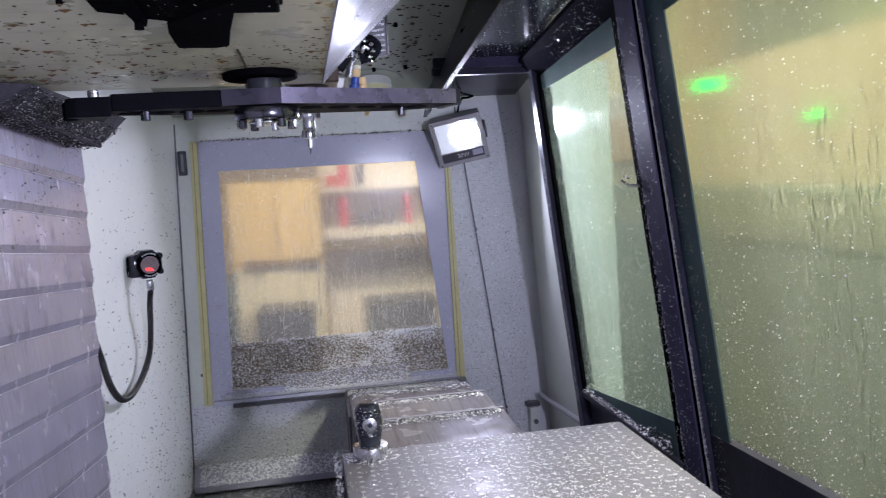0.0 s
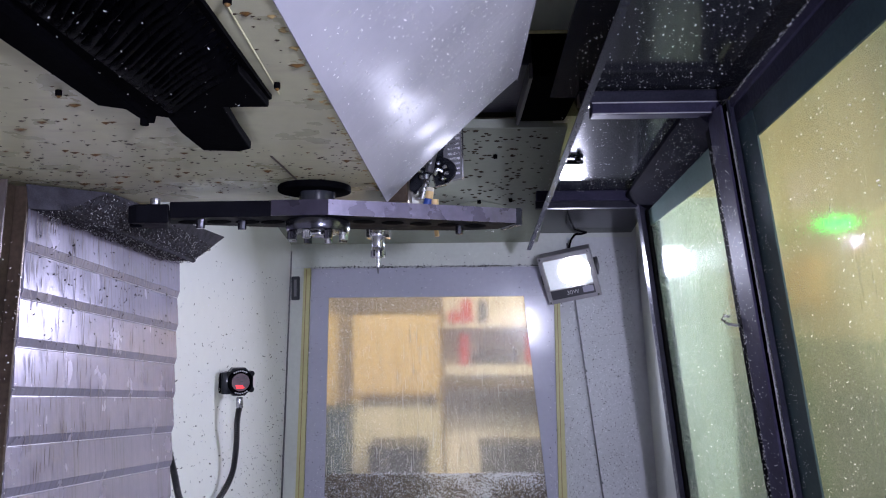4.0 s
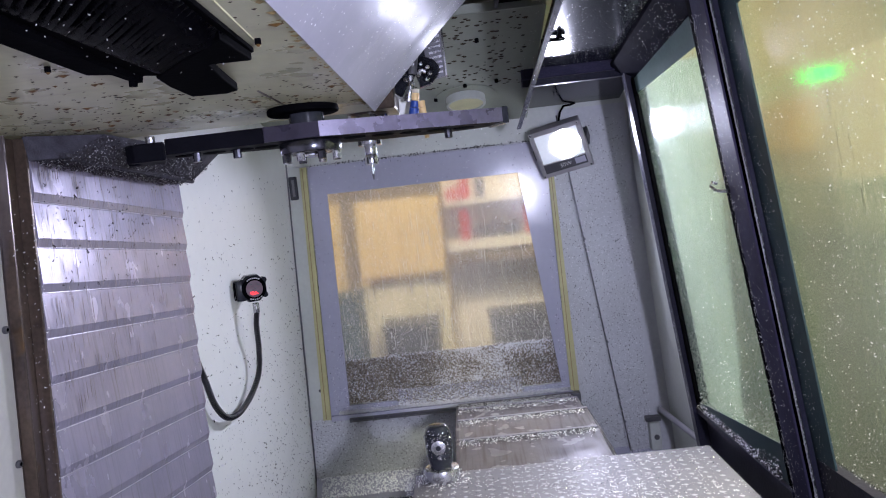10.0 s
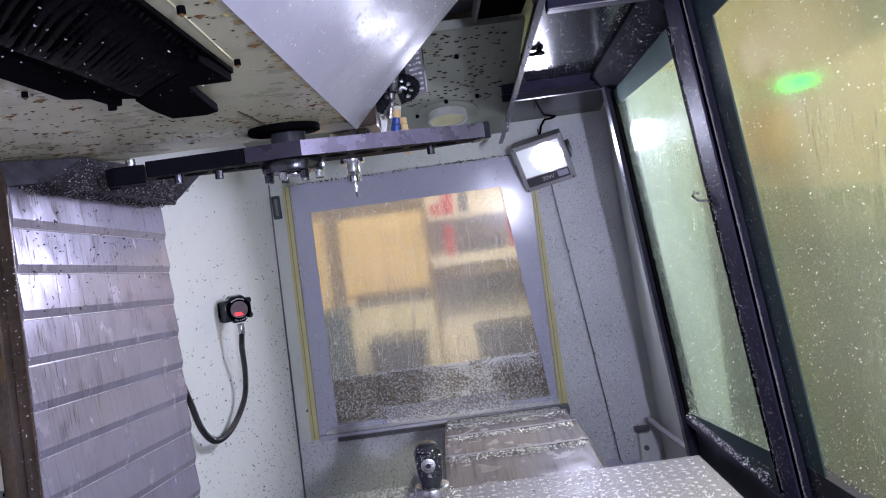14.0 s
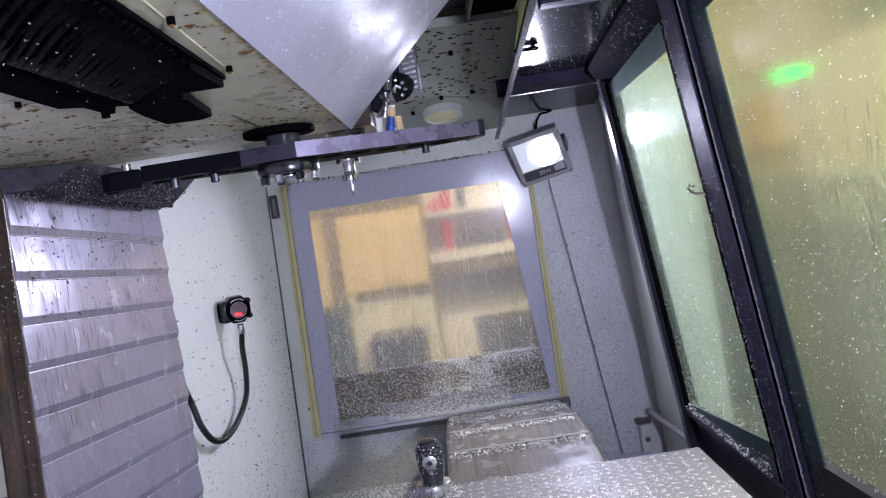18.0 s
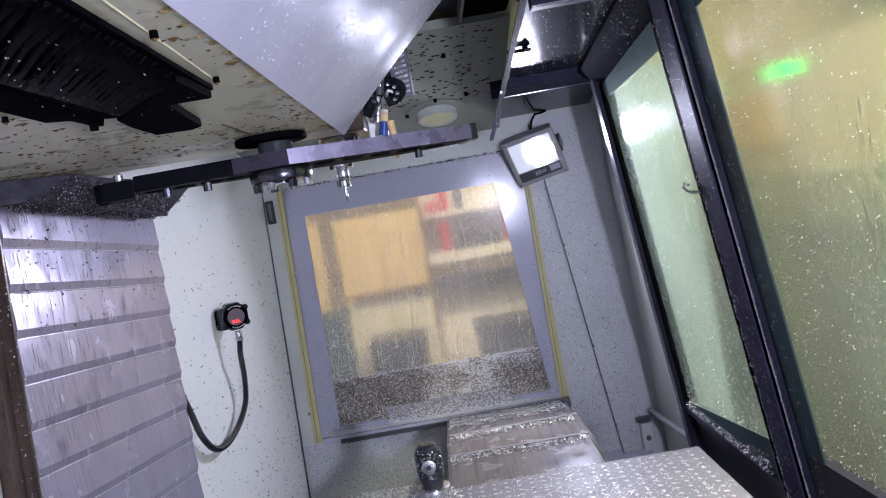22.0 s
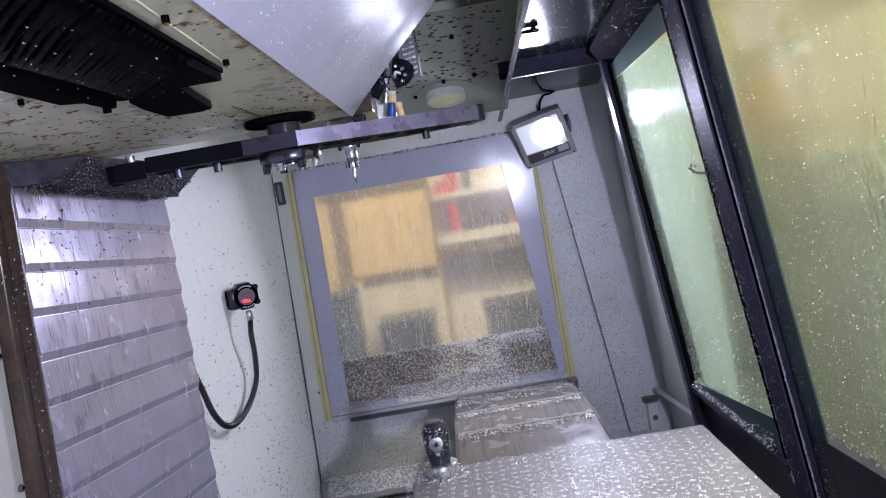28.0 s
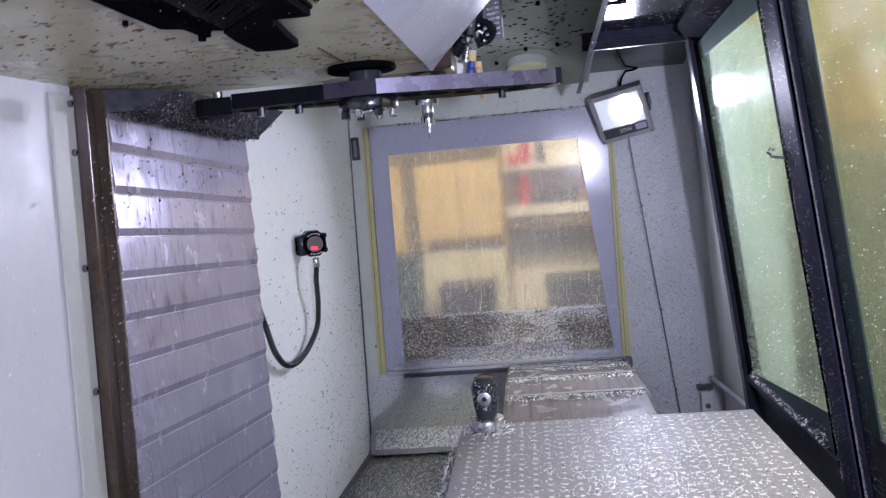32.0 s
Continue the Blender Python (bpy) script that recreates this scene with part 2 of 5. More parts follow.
M_RUN = mat("dark_oil_run", (0.17, 0.14, 0.16), 0.45, 0.0, var=0.3, scale=60)
M_RUNGREEN = mat("olive_run", (0.22, 0.24, 0.16), 0.3, var=0.2, scale=40)
M_MILK = mat("milky_run", (0.62, 0.62, 0.60), 0.3, 0.0, var=0.1, scale=40)
M_FILLET = mat("dull_black_steel", (0.008, 0.008, 0.013), 0.5, var=0.4, scale=14, bump=0.3, bscale=110, spec=0.0005)
M_CHIPDARK = mat("wet_dark_chip", (0.07, 0.068, 0.075), 0.25, 0.3, var=0.5, scale=80)
M_CHIPBROWN = mat("wet_brown_chip", (0.24, 0.20, 0.155), 0.3, 0.4, var=0.6, scale=120)
M_DROP = mat("water_drop", (0.95, 0.97, 0.97), 0.05, transmission=0.9, ior=1.33, var=0.02)
M_BEAD = mat("milky_bead", (0.82, 0.83, 0.86), 0.12, 0.3, var=0.05)
# paler than the plates: light painted along their lower edges
M_RIM = mat("lit_plate_edge", (0.50, 0.48, 0.55), 0.3, 0.4, var=0.2, scale=20)
M_HOLE = mat("filled_hole", (0.34, 0.335, 0.38), 0.36, 0.2, var=0.5, scale=40)
M_HOLERIM = mat("hole_rim", (0.27, 0.265, 0.295), 0.35, 0.3, var=0.2, scale=60)
M_LAMPGREY = mat("grey_cast_metal", (0.36, 0.35, 0.38), 0.35, 0.3, var=0.12, scale=20, bump=0.1, bscale=150)
M_LAMPDARK = mat("dark_lamp_plate", (0.07, 0.07, 0.085), 0.35, 0.2, var=0.15, scale=20)
M_LAMPTEXT = mat("pale_print", (0.55, 0.55, 0.6), 0.5)
M_LEDSOFT = mat("lit_reflector", (0.8, 0.8, 0.85), 0.25, 0.6, emit=(0.72, 0.80, 1.0), strength=0.5)
M_LENS = mat("grey_lens", (0.20, 0.15, 0.175), 0.15, var=0.15, scale=60, coat=0.4)
M_CONDUIT = mat("ribbed_conduit", (0.015, 0.015, 0.018), 0.28, var=0.3, scale=20, bump=0.6, bscale=300)
M_TEALGLASS = mat("teal_pane_border", (0.085, 0.135, 0.120), 0.3, var=0.2, scale=8, spec=0.2)
M_DARKGLASS = mat("dark_pane_border", (0.038, 0.062, 0.070), 0.35, var=0.2, scale=8, spec=0.1)
M_TUBE = mat("tube_light", (0.9, 0.85, 0.7), 0.5, emit=(1.0, 0.82, 0.55), strength=6)
M_HALLWALL2 = mat("hall_wall_green", (0.40, 0.46, 0.34), 0.8, var=0.12, scale=1.2)
M_CABINET = mat("yellow_lacquer", (0.75, 0.56, 0.26), 0.5, var=0.06, scale=2)
M_CABINET2 = mat("beige_lacquer", (0.76, 0.70, 0.50), 0.5, var=0.06, scale=2)
M_SHELF = mat("white_shelf", (0.70, 0.64, 0.54), 0.6, var=0.06, scale=2)
# brown of cupboard and jamb, also the shade painted under the shelf
M_SHELFSHADE = mat("brown_and_shelf_shade", (0.22, 0.17, 0.11), 0.6, var=0.15, scale=4)
M_REDBOX = mat("red_carton", (0.55, 0.06, 0.06), 0.5, var=0.08, scale=6)
M_TEAL = mat("dark_teal", (0.06, 0.10, 0.12), 0.5, var=0.1)
M_GREENM = mat("green_machine", (0.27, 0.325, 0.255), 0.45, var=0.10, scale=1.5)
M_STRIPE = mat("olive_stripe", (0.38, 0.41, 0.295), 0.5, var=0.1, scale=1.5)
M_GREENLIGHT = mat("green_lens", (0.0, 0.3, 0.05), 0.4, emit=(0.0, 1.0, 0.10), strength=6.0)
M_ORANGE = mat("orange_lacquer", (0.80, 0.57, 0.28), 0.5, var=0.08, scale=3)


# ---- mesh helpers ----
def bm_box(x0, x1, y0, y1, z0, z1, bevel=0.0, bm=None, seg=2):
    own = bm is None
    b = bmesh.new()
    bmesh.ops.create_cube(b, size=1.0)
    bmesh.ops.scale(b, vec=(x1 - x0, y1 - y0, z1 - z0), verts=b.verts)
    bmesh.ops.translate(b, vec=((x0 + x1) / 2, (y0 + y1) / 2, (z0 + z1) / 2), verts=b.verts)
    if bevel:
        bmesh.ops.bevel(b, geom=b.edges[:], offset=bevel, segments=seg, affect="EDGES", profile=0.5)
    if own:
        return b
    join(bm, b)
    return bm


def join(bm, other, m=None):
    if m is not None:
        other.transform(m)
    me = bpy.data.meshes.new("tmp")
    other.to_mesh(me)
    other.free()
    bm.from_mesh(me)
    bpy.data.meshes.remove(me)
    return bm


def bm_cyl(r, h, seg=24, r2=None, bevel=0.0):
    """A cylinder along z from 0 to h."""
    b = bmesh.new()
    bmesh.ops.create_cone(b, cap_ends=True, segments=seg, radius1=r, radius2=r if r2 is None else r2, depth=h)
    bmesh.ops.translate(b, vec=(0, 0, h / 2), verts=b.verts)
    if bevel:
        rim = [e for e in b.edges if abs(e.verts[0].co.z - e.verts[1].co.z) < 1e-6]
        bmesh.ops.bevel(b, geom=rim, offset=bevel, segments=2, affect="EDGES", profile=0.5)
    return b


def bm_tube(points, r, seg=10):
    """A round bar through the points."""
    b = bmesh.new()
    pts = [Vector(p) for p in points]
    rings = []
    up = Vector((0.31, 0.17, 0.93)).normalized()
    for i, p in enumerate(pts):
        d = (pts[min(i + 1, len(pts) - 1)] - pts[max(i - 1, 0)]).normalized()
        u = d.cross(up).normalized()
        v = d.cross(u)
        rings.append([b.verts.new(p + (u * math.cos(k * math.tau / seg) + v * math.sin(k * math.tau / seg)) * r) for k in range(seg)])
    for a, c in zip(rings, rings[1:]):
        for k in range(seg):
            b.faces.new((a[k], a[(k + 1) % seg], c[(k + 1) % seg], c[k]))
    b.faces.new(rings[0][::-1])
    b.faces.new(rings[-1])
    bmesh.ops.recalc_face_normals(b, faces=b.faces)
    return b


def bm_ribbed(points, r, seg):
    """A hose with ribs: the points stand on ribs and in grooves by turns."""
    b = bm_tube(points, r, seg)
    n = len(points)
    for i, v in enumerate(b.verts):
        k = i // seg
        if k < n and k % 2:
            v.co += (Vector(points[k]) - v.co) * 0.14
    return b


def bm_prism(profile, axis, a, c, bevel=0.0):
    """An outline of (u, v) pairs drawn out along an axis from a to c. Axis x: (y, z); y: (x, z); z: (x, y)."""
    b = bmesh.new()
    put = {"x": lambda u, v, w: (w, u, v), "y": lambda u, v, w: (u, w, v), "z": lambda u, v, w: (u, v, w)}[axis]
    lo = [b.verts.new(put(u, v, a)) for u, v in profile]
    hi = [b.verts.new(put(u, v, c)) for u, v in profile]
    b.faces.new(lo)
    b.faces.new(hi[::-1])
    for i in range(len(lo)):
        j = (i + 1) % len(lo)
        b.faces.new((lo[i], hi[i], hi[j], lo[j]))
    bmesh.ops.recalc_face_normals(b, faces=b.faces)
    if bevel:
        bmesh.ops.bevel(b, geom=b.edges[:], offset=bevel, segments=2, affect="EDGES", profile=0.5)
    return b


def mesh(name, bm, material, smooth=False):
    me = bpy.data.meshes.new(name)
    bm.to_mesh(me)
    bm.free()
    if smooth:
        me.shade_smooth()
        me.set_sharp_from_angle(angle=radians(35))
    me.materials.append(material)
    return me


def part(name, bm, material, parent, label="", smooth=False):
    ob = new(name, mesh(name, bm, material, smooth))
    if parent is not None:
        ob.parent = parent
    return tagged(ob, label)


def thing(name, label, category, group="", kind="", at=(0, 0, 0)):
    ob = new(name)
    ob.location = at
    return tagged(ob, label, category, group, kind)


def solid(name, bm, material, label, category="", kind="structure", smooth=False):
    return tagged(part(name, bm, material, None, label, smooth), category=category, kind=kind)


# ---- the cabin of the machine ----
YF, YN, XL, XS = 4.095, 0.42, 0.575, 1.96
ZP, ZC = 0.345, 1.645
T = 0.04
rng = random.Random(7)


def bm_hexa(lo, hi):
    """A solid between two quads of four corners each."""
    b = bmesh.new()
    a = [b.verts.new(p) for p in lo]
    c = [b.verts.new(p) for p in hi]
    b.faces.new(a)
    b.faces.new(c[::-1])
    for i in range(4):
        j = (i + 1) % 4
        b.faces.new((a[i], c[i], c[j], a[j]))
    bmesh.ops.recalc_face_normals(b, faces=b.faces)
    return b


def xd(z):
    """The door side leans: how far out it stands at a height."""
    return 1.875 + (1.75 - z) * 0.105


def bm_door(y0, a0, b0, y1, a1, b1, off, thick):
    """A slab in the leaning door plane: at y0 from height a0 to b0, at y1 from a1 to b1."""
    q = [(y0, a0), (y0, b0), (y1, b1), (y1, a1)]
    return bm_hexa([(xd(z) + off, y, z) for y, z in q], [(xd(z) + off + thick, y, z) for y, z in q])


def bm_jamb(y0, y1, off, thick, z0=0.30, z1=2.1):
    """An upright strip of the door plane whose edges come nearer towards the floor."""
    b = bm_door(y0, z0, z1, y1, z0, z1, off, thick)
    for v in b.verts:
        v.co.y -= 0.05 * (1.65 - v.co.z)
    return b


def bm_round(x, y, z, r, h, seg=20, turn=None, bevel=0.0, r2=None):
    b = bm_cyl(r, h, seg, r2, bevel)
    if turn is not None:
        b.transform(turn)
    bmesh.ops.translate(b, vec=(x, y, z), verts=b.verts)
    return b


TO_Y = pose(0, 0, 0, 90)      # a cylinder's axis to -y
TO_X = pose(0, 0, 0, 0, 90)   # a cylinder's axis to +x

solid("floor", bm_box(XL - 0.04, 2.1, YN - 0.04, YF + 0.04, ZP - 0.05, ZP), M_PAN, "dark wet chip pan under the table", "floor")

# far wall with the window opening; the pane narrows towards its top
WX0, WX1, WZ0, WZ1 = 0.800, 1.612, 0.722, 1.5275
PL0, PL1, PR0, PR1 = 0.802, 0.815, 1.610, 1.530   # the pane's sides, at its foot and head


def pane_side(z):
    f = (z - WZ0) / (WZ1 - WZ0)
    return PL0 + (PL1 - PL0) * f, PR0 + (PR1 - PR0) * f


def bm_wall_quad(x0, x1, z0, x2, x3, z1, y0, y1):
    """A slab on the end wall: from x0 to x1 at its foot z0, from x2 to x3 at its head z1."""
    q = ((x0, z0), (x1, z0), (x3, z1), (x2, z1))
    return bm_hexa([(x, y0, z) for x, z in q], [(x, y1, z) for x, z in q])


wall_far = thing("wall_far", "blue-grey sheet metal end wall speckled with chips", "wall", kind="structure")
for b in ((XL - 0.04, WX0, YF, YF + T, ZP - 0.05, 2.2), (WX1, 2.1, YF, YF + T, ZP - 0.05, 2.2),
          (WX0, WX1, YF, YF + T, ZP - 0.05, WZ0), (WX0, WX1, YF, YF + T, WZ1, 2.2)):
    part("sheet", bm_box(*b), M_GREY, wall_far)
# cream strips over and beside the window panel, and the lilac panel round the window
part("top_strip", bm_box(0.66, 1.95, YF - 0.006, YF - 0.0005, 1.640, 2.15), M_SIDE, wall_far, "grey-green strip with dried drips")
part("side_strip", bm_wall_quad(0.650, 0.697, 0.678, 0.676, 0.722, 1.638, YF - 0.005, YF - 0.0005), M_SIDE, wall_far, "grey-green strip beside the window")
win = thing("window_1", "yellowish workshop window, wet and crusted with chips", "window", kind="structure")
for q in ((0.728, PL0, WZ0, 0.750, PL1, WZ1), (PR0, 1.640, WZ0, PR1, 1.640, WZ1), (0.7503, 1.640, WZ1 + 0.0003, 0.753, 1.640, 1.634), (0.727, 1.640, 0.69, 0.7278, 1.640, WZ0 - 0.0003)):
    part("window_frame", bm_wall_quad(*q, YF - 0.008, YF - 0.0008), M_PANEL, win)
part("pane", bm_box(WX0 - 0.006, WX1 + 0.006, YF + 0.010, YF + 0.014, WZ0 - 0.006, WZ1 + 0.006), M_GLASS_W, win).visible_shadow = False
for q in ((0.696, 0.726, 0.676, 0.724, 0.748, 1.636), (1.641, 1.673, 0.678, 1.641, 1.660, 1.56)):
    seal = part("seal", bm_wall_quad(*q, YF - 0.014, YF - 0.0005), M_YELLOW, win, "yellow rubber seal strip")
    x0, x1, z0, x2, x3, z1 = q
    part("seal_groove", bm_wall_quad(x0 + 0.011, x0 + 0.014, z0 + 0.004, x2 + 0.008, x2 + 0.011, z1 - 0.004, YF - 0.0152, YF - 0.0142), M_NUT, seal)
part("window_sill", bm_box(0.73, 1.648, YF - 0.030, YF - 0.009, 0.672, 0.692, 0.002), M_PANEL, win)
part("gutter", bm_box(0.80, 1.60, YF - 0.044, YF - 0.0305, 0.670, 0.681, 0.002), M_LAMPDARK, win)
part("gutter_slot", bm_box(0.80, 1.60, YF - 0.043, YF - 0.0305, 0.6655, 0.6698), M_GREYD, win)
part("clip_plate", bm_box(0.99, 1.46, YF - 0.012, YF - 0.009, 0.70, 0.765, 0.001), M_PANEL, win)
for k in range(14):
    part("gutter_tooth", bm_box(0.83 + k * 0.058, 0.833 + k * 0.058, YF - 0.0462, YF - 0.0442, 0.660, 0.680), M_GREYD, win)
part("sill_end", bm_box(1.605, 1.672, YF - 0.055, YF - 0.0145, 0.655, 0.690, 0.004), M_GREYD, win, "dark end piece of the sill")
for x in (0.716, 1.66):
    part("screw", bm_round(x - (0.02 if x < 1 else 0), YF - 0.0005, 0.79 if x < 1 else 0.70, 0.006, 0.006, 10, TO_Y), M_GREYD, win)
# right-hand panels, their dark seam and the column at the corner
def xs(z):
    return 1.728 - 0.1174 * (z - 1.416)


part("raised_panel", bm_hexa([(xs(1.74), YF - 0.010, 1.74), (1.943, YF - 0.010, 1.74), (1.972, YF - 0.010, 0.36), (xs(0.36), YF - 0.010, 0.36)],
                             [(xs(1.74), YF - 0.0062, 1.74), (1.943, YF - 0.0062, 1.74), (1.972, YF - 0.0006, 0.36), (xs(0.36), YF - 0.0006, 0.36)]), M_GREY, wall_far)
seam = bm_hexa([(xs(1.72) - 0.003, YF - 0.0115, 1.72), (xs(1.72) + 0.002, YF - 0.0115, 1.72), (xs(0.37) + 0.002, YF - 0.0115, 0.37), (xs(0.37) - 0.003, YF - 0.0115, 0.37)],
               [(xs(1.72) - 0.003, YF - 0.0065, 1.72), (xs(1.72) + 0.002, YF - 0.0065, 1.72), (xs(0.37) + 0.002, YF - 0.0065, 0.37), (xs(0.37) - 0.003, YF - 0.0065, 0.37)])
part("seam", seam, M_GREYD, wall_far)
for z in (1.255, 0.86, 0.55):
    part("rivet", bm_round(xs(z) + 0.002, YF - 0.011, z, 0.005, 0.004, 8, TO_Y), M_GREYD, wall_far)
part("corner_seam", bm_hexa([(0.673, YF - 0.0064, 1.70), (0.6785, YF - 0.0064, 1.70), (0.6385, YF - 0.0064, 0.36), (0.633, YF - 0.0064, 0.36)],
                            [(0.673, YF - 0.0005, 1.70), (0.6785, YF - 0.0005, 1.70), (0.6385, YF - 0.0005, 0.36), (0.633, YF - 0.0005, 0.36)]), M_GREYD, wall_far)
part("latch_plate", bm_box(0.679, 0.709, YF - 0.022, YF - 0.0065, 1.519, 1.606, 0.004), M_BLACK, wall_far, "black latch plate")
part("latch_slot", bm_box(0.690, 0.699, YF - 0.0235, YF - 0.0222, 1.532, 1.594), M_GREYD, wall_far)
# sloping foot of the far wall
part("foot", bm_prism([(YF - 0.001, 0.45), (YF - 0.045, 0.385), (YF - 0.045, 0.365), (YF - 0.001, 0.365)], "x", 0.64, 1.95), M_PANEL, wall_far)
solid("wall_left", bm_hexa([(0.598, 3.0, 1.9), (0.565, 3.0, 0.29), (0.6306, 4.094, 0.29), (0.679, 4.094, 1.9)],
                           [(0.50, 3.0, 1.9), (0.50, 3.0, 0.29), (0.50, 4.094, 0.29), (0.50, 4.094, 1.9)]), M_WHITE,
      "white painted wall sprinkled with metal chips", "wall")
part("foot_strip", bm_hexa([(0.574, 3.1, 0.37), (0.574, 3.1, 0.346), (0.645, 4.06, 0.346), (0.645, 4.06, 0.37)],
                           [(0.56, 3.1, 0.37), (0.56, 3.1, 0.346), (0.60, 4.06, 0.346), (0.60, 4.06, 0.37)]), M_GREYD, bpy.data.objects["wall_left"])
def leaning(bm, start=2.0):
    """The column's edges come nearer towards the floor."""
    for v in bm.verts:
        if v.co.y > start:
            v.co.y -= 0.085 * (1.60 - v.co.z)
    return bm


column = solid("wall_column", leaning(bm_box(XL - 0.06, XL + 0.004, YN, 2.370, ZP - 0.05, 2.2)), M_COLUMN, "white painted column cover with screws", "wall")
part("edge_strip", leaning(bm_box(XL + 0.0045, XL + 0.010, 2.304, 2.370, ZP, 1.63, 0.002)), M_STRIP, column)
for z in (1.615, 1.534, 1.342, 1.137, 0.93):
    screw = part("screw", leaning(bm_round(XL + 0.010, 2.356, z, 0.006, 0.006, 12, TO_X, 0.001)), M_GREYD, column)
    part("screw_socket", leaning(bm_round(XL + 0.0161, 2.356, z, 0.003, 0.0006, 8, TO_X)), M_BLACKM, screw)
channel = thing("column_channel", "oily brown steel guide channel with chips", "guide rail")
part("web", leaning(bm_box(XL - 0.05, 0.585, 2.372, 2.437, ZP, ZC - 0.004)), M_BROWN, channel)
part("flange", leaning(bm_box(0.5853, 0.604, 2.372, 2.3775, ZP, ZC - 0.004, 0.001)), M_BROWN, channel)
part("flange", leaning(bm_box(0.5853, 0.606, 2.4305, 2.437, ZP, ZC - 0.004, 0.001)), M_BROWN, channel)
solid("wall_near", bm_box(XL - 0.04, 2.1, YN - T, YN, ZP - 0.05, 2.2), M_WHITE, "white painted end wall with a floodlight", "wall")
solid("wall_side", bm_hexa([(1.905, 3.585, 1.80), (2.02, 3.585, 0.29), (2.02, 4.094, 0.29), (1.945, 4.094, 1.80)],
                           [(2.10, 3.585, 1.80), (2.12, 3.585, 0.29), (2.12, 4.094, 0.29), (2.10, 4.094, 1.80)]), M_SIDE,
      "grey-green side wall beyond the door post", "wall")
front = solid("wall_front", bm_hexa([(xd(2.2) + 0.03, YN, 2.2), (xd(0.29) + 0.03, YN, 0.29), (xd(0.29) + 0.03, 1.875, 0.29), (xd(2.2) + 0.03, 1.875, 2.2)],
                                    [(2.1, YN, 2.2), (2.1, YN, 0.29), (2.1, 1.875, 0.29), (2.1, 1.875, 2.2)]), M_WHITE,
              "white painted front wall beside the sliding door", "wall")
part("grey_strip", bm_jamb(1.806, 1.8576, 0.006, 0.028), M_STRIP, front)
for z in (1.60, 1.515, 1.2, 0.95):
    part("screw", bm_round(xd(z) - 0.002, 1.834 - 0.05 * (1.6 - z), z, 0.0055, 0.008, 12, TO_X), M_GREYD, front)
roof = solid("ceiling", bm_box(XL - 0.06, 2.1, YN - T, YF + T, 2.2, 2.24), M_BLACK, "glossy black roof of the machine", "ceiling")

# sloping black roof sheets over the doors, framed by violet rails
black_roof = thing("roof_sheet", "glossy wet black roof sheet over the door", "roof panel")
part("far_sheet", bm_hexa([(1.586, 4.09, 1.757), (1.93, 4.09, 1.757), (1.86, 2.93, 1.905), (1.586, 2.93, 1.905)],
                          [(1.586, 4.09, 1.77), (1.93, 4.09, 1.77), (1.86, 2.93, 1.92), (1.586, 2.93, 1.92)]), M_BLACK, black_roof)
part("near_sheet", bm_hexa([(1.50, 2.93, 1.922), (1.90, 2.93, 1.922), (1.90, 0.5, 2.18), (1.50, 0.5, 2.18)],
                           [(1.50, 2.93, 1.93), (1.90, 2.93, 1.93), (1.90, 0.5, 2.19), (1.50, 0.5, 2.19)]), M_BLACK, black_roof)
part("far_rail", bm_box(1.53, 1.868, 3.585, 3.615, 1.773, 1.800, 0.004), M_FRAME, black_roof)
part("far_rail", bm_box(1.53, 1.868, 3.566, 3.584, 1.792, 1.824, 0.004), M_RAIL, black_roof, "violet-grey rail")
part("near_rail", bm_box(1.585, 1.874, 2.875, 2.915, 1.866, 1.894, 0.003), M_RAIL, black_roof, "violet-grey door rail")
part("near_rail_web", bm_box(1.56, 1.880, 2.884, 2.926, 1.8943, 1.9225, 0.003), M_FRAME, black_roof)
for z in (1.8665, 1.8905):
    part("near_rail_lip", bm_box(1.585, 1.870, 2.8715, 2.8747, z, z + 0.0028, 0.001), M_LAMPGREY, black_roof, "bright thin edge of the rail")
part("corner_fillet", bm_hexa([(1.80, 3.58, 1.800), (1.872, 3.58, 1.752), (1.866, 2.90, 1.830), (1.80, 2.90, 1.885)],
                              [(1.80, 3.58, 1.810), (1.885, 3.58, 1.752), (1.880, 2.90, 1.830), (1.80, 2.90, 1.90)]), M_FILLET, black_roof)
for dx, dy in ((0, 0), (0.04, 0.0), (0.0, 0.035), (0.04, 0.035)):
    part("stud", bm_round(1.575 + dx, 3.27 + dy, 1.848, 0.006, 0.012, 8), M_BLACKM, black_roof)
part("stud_bar", bm_box(1.565, 1.63, 3.283, 3.292, 1.846, 1.856), M_BLACKM, black_roof)

# ---- casing over the table ----
casing = thing("head_casing", "cream painted machine casing with rust spots, over the table", "machine cover")
part("underside", bm_prism([(XL - 0.05, YN + 0.02), (1.16, YN + 0.02), (1.16, 2.652), (XL - 0.05, 2.62)], "z", ZC, ZC + 0.02), M_CREAM, casing)
part("end_face", bm_hexa([(XL - 0.05, 2.62, ZC + 0.021), (1.16, 2.652, ZC + 0.021), (1.16, 2.652, 2.199), (XL - 0.05, 2.62, 2.199)],
                         [(XL - 0.05, 2.61, ZC + 0.021), (1.16, 2.64, ZC + 0.021), (1.16, 2.64, 2.199), (XL - 0.05, 2.61, 2.199)]), M_CREAM, casing)
part("seam_line", bm_box(1.0355, 1.0385, 2.26, 2.50, ZC - 0.0012, ZC - 0.0002), M_BROWN, casing)
part("bead", bm_tube([(1.152, 1.2, ZC - 0.0005), (1.112, 1.98, ZC - 0.0003)], 0.0009, 6), M_YELLOWISH, casing, "bead of yellowed sealant")
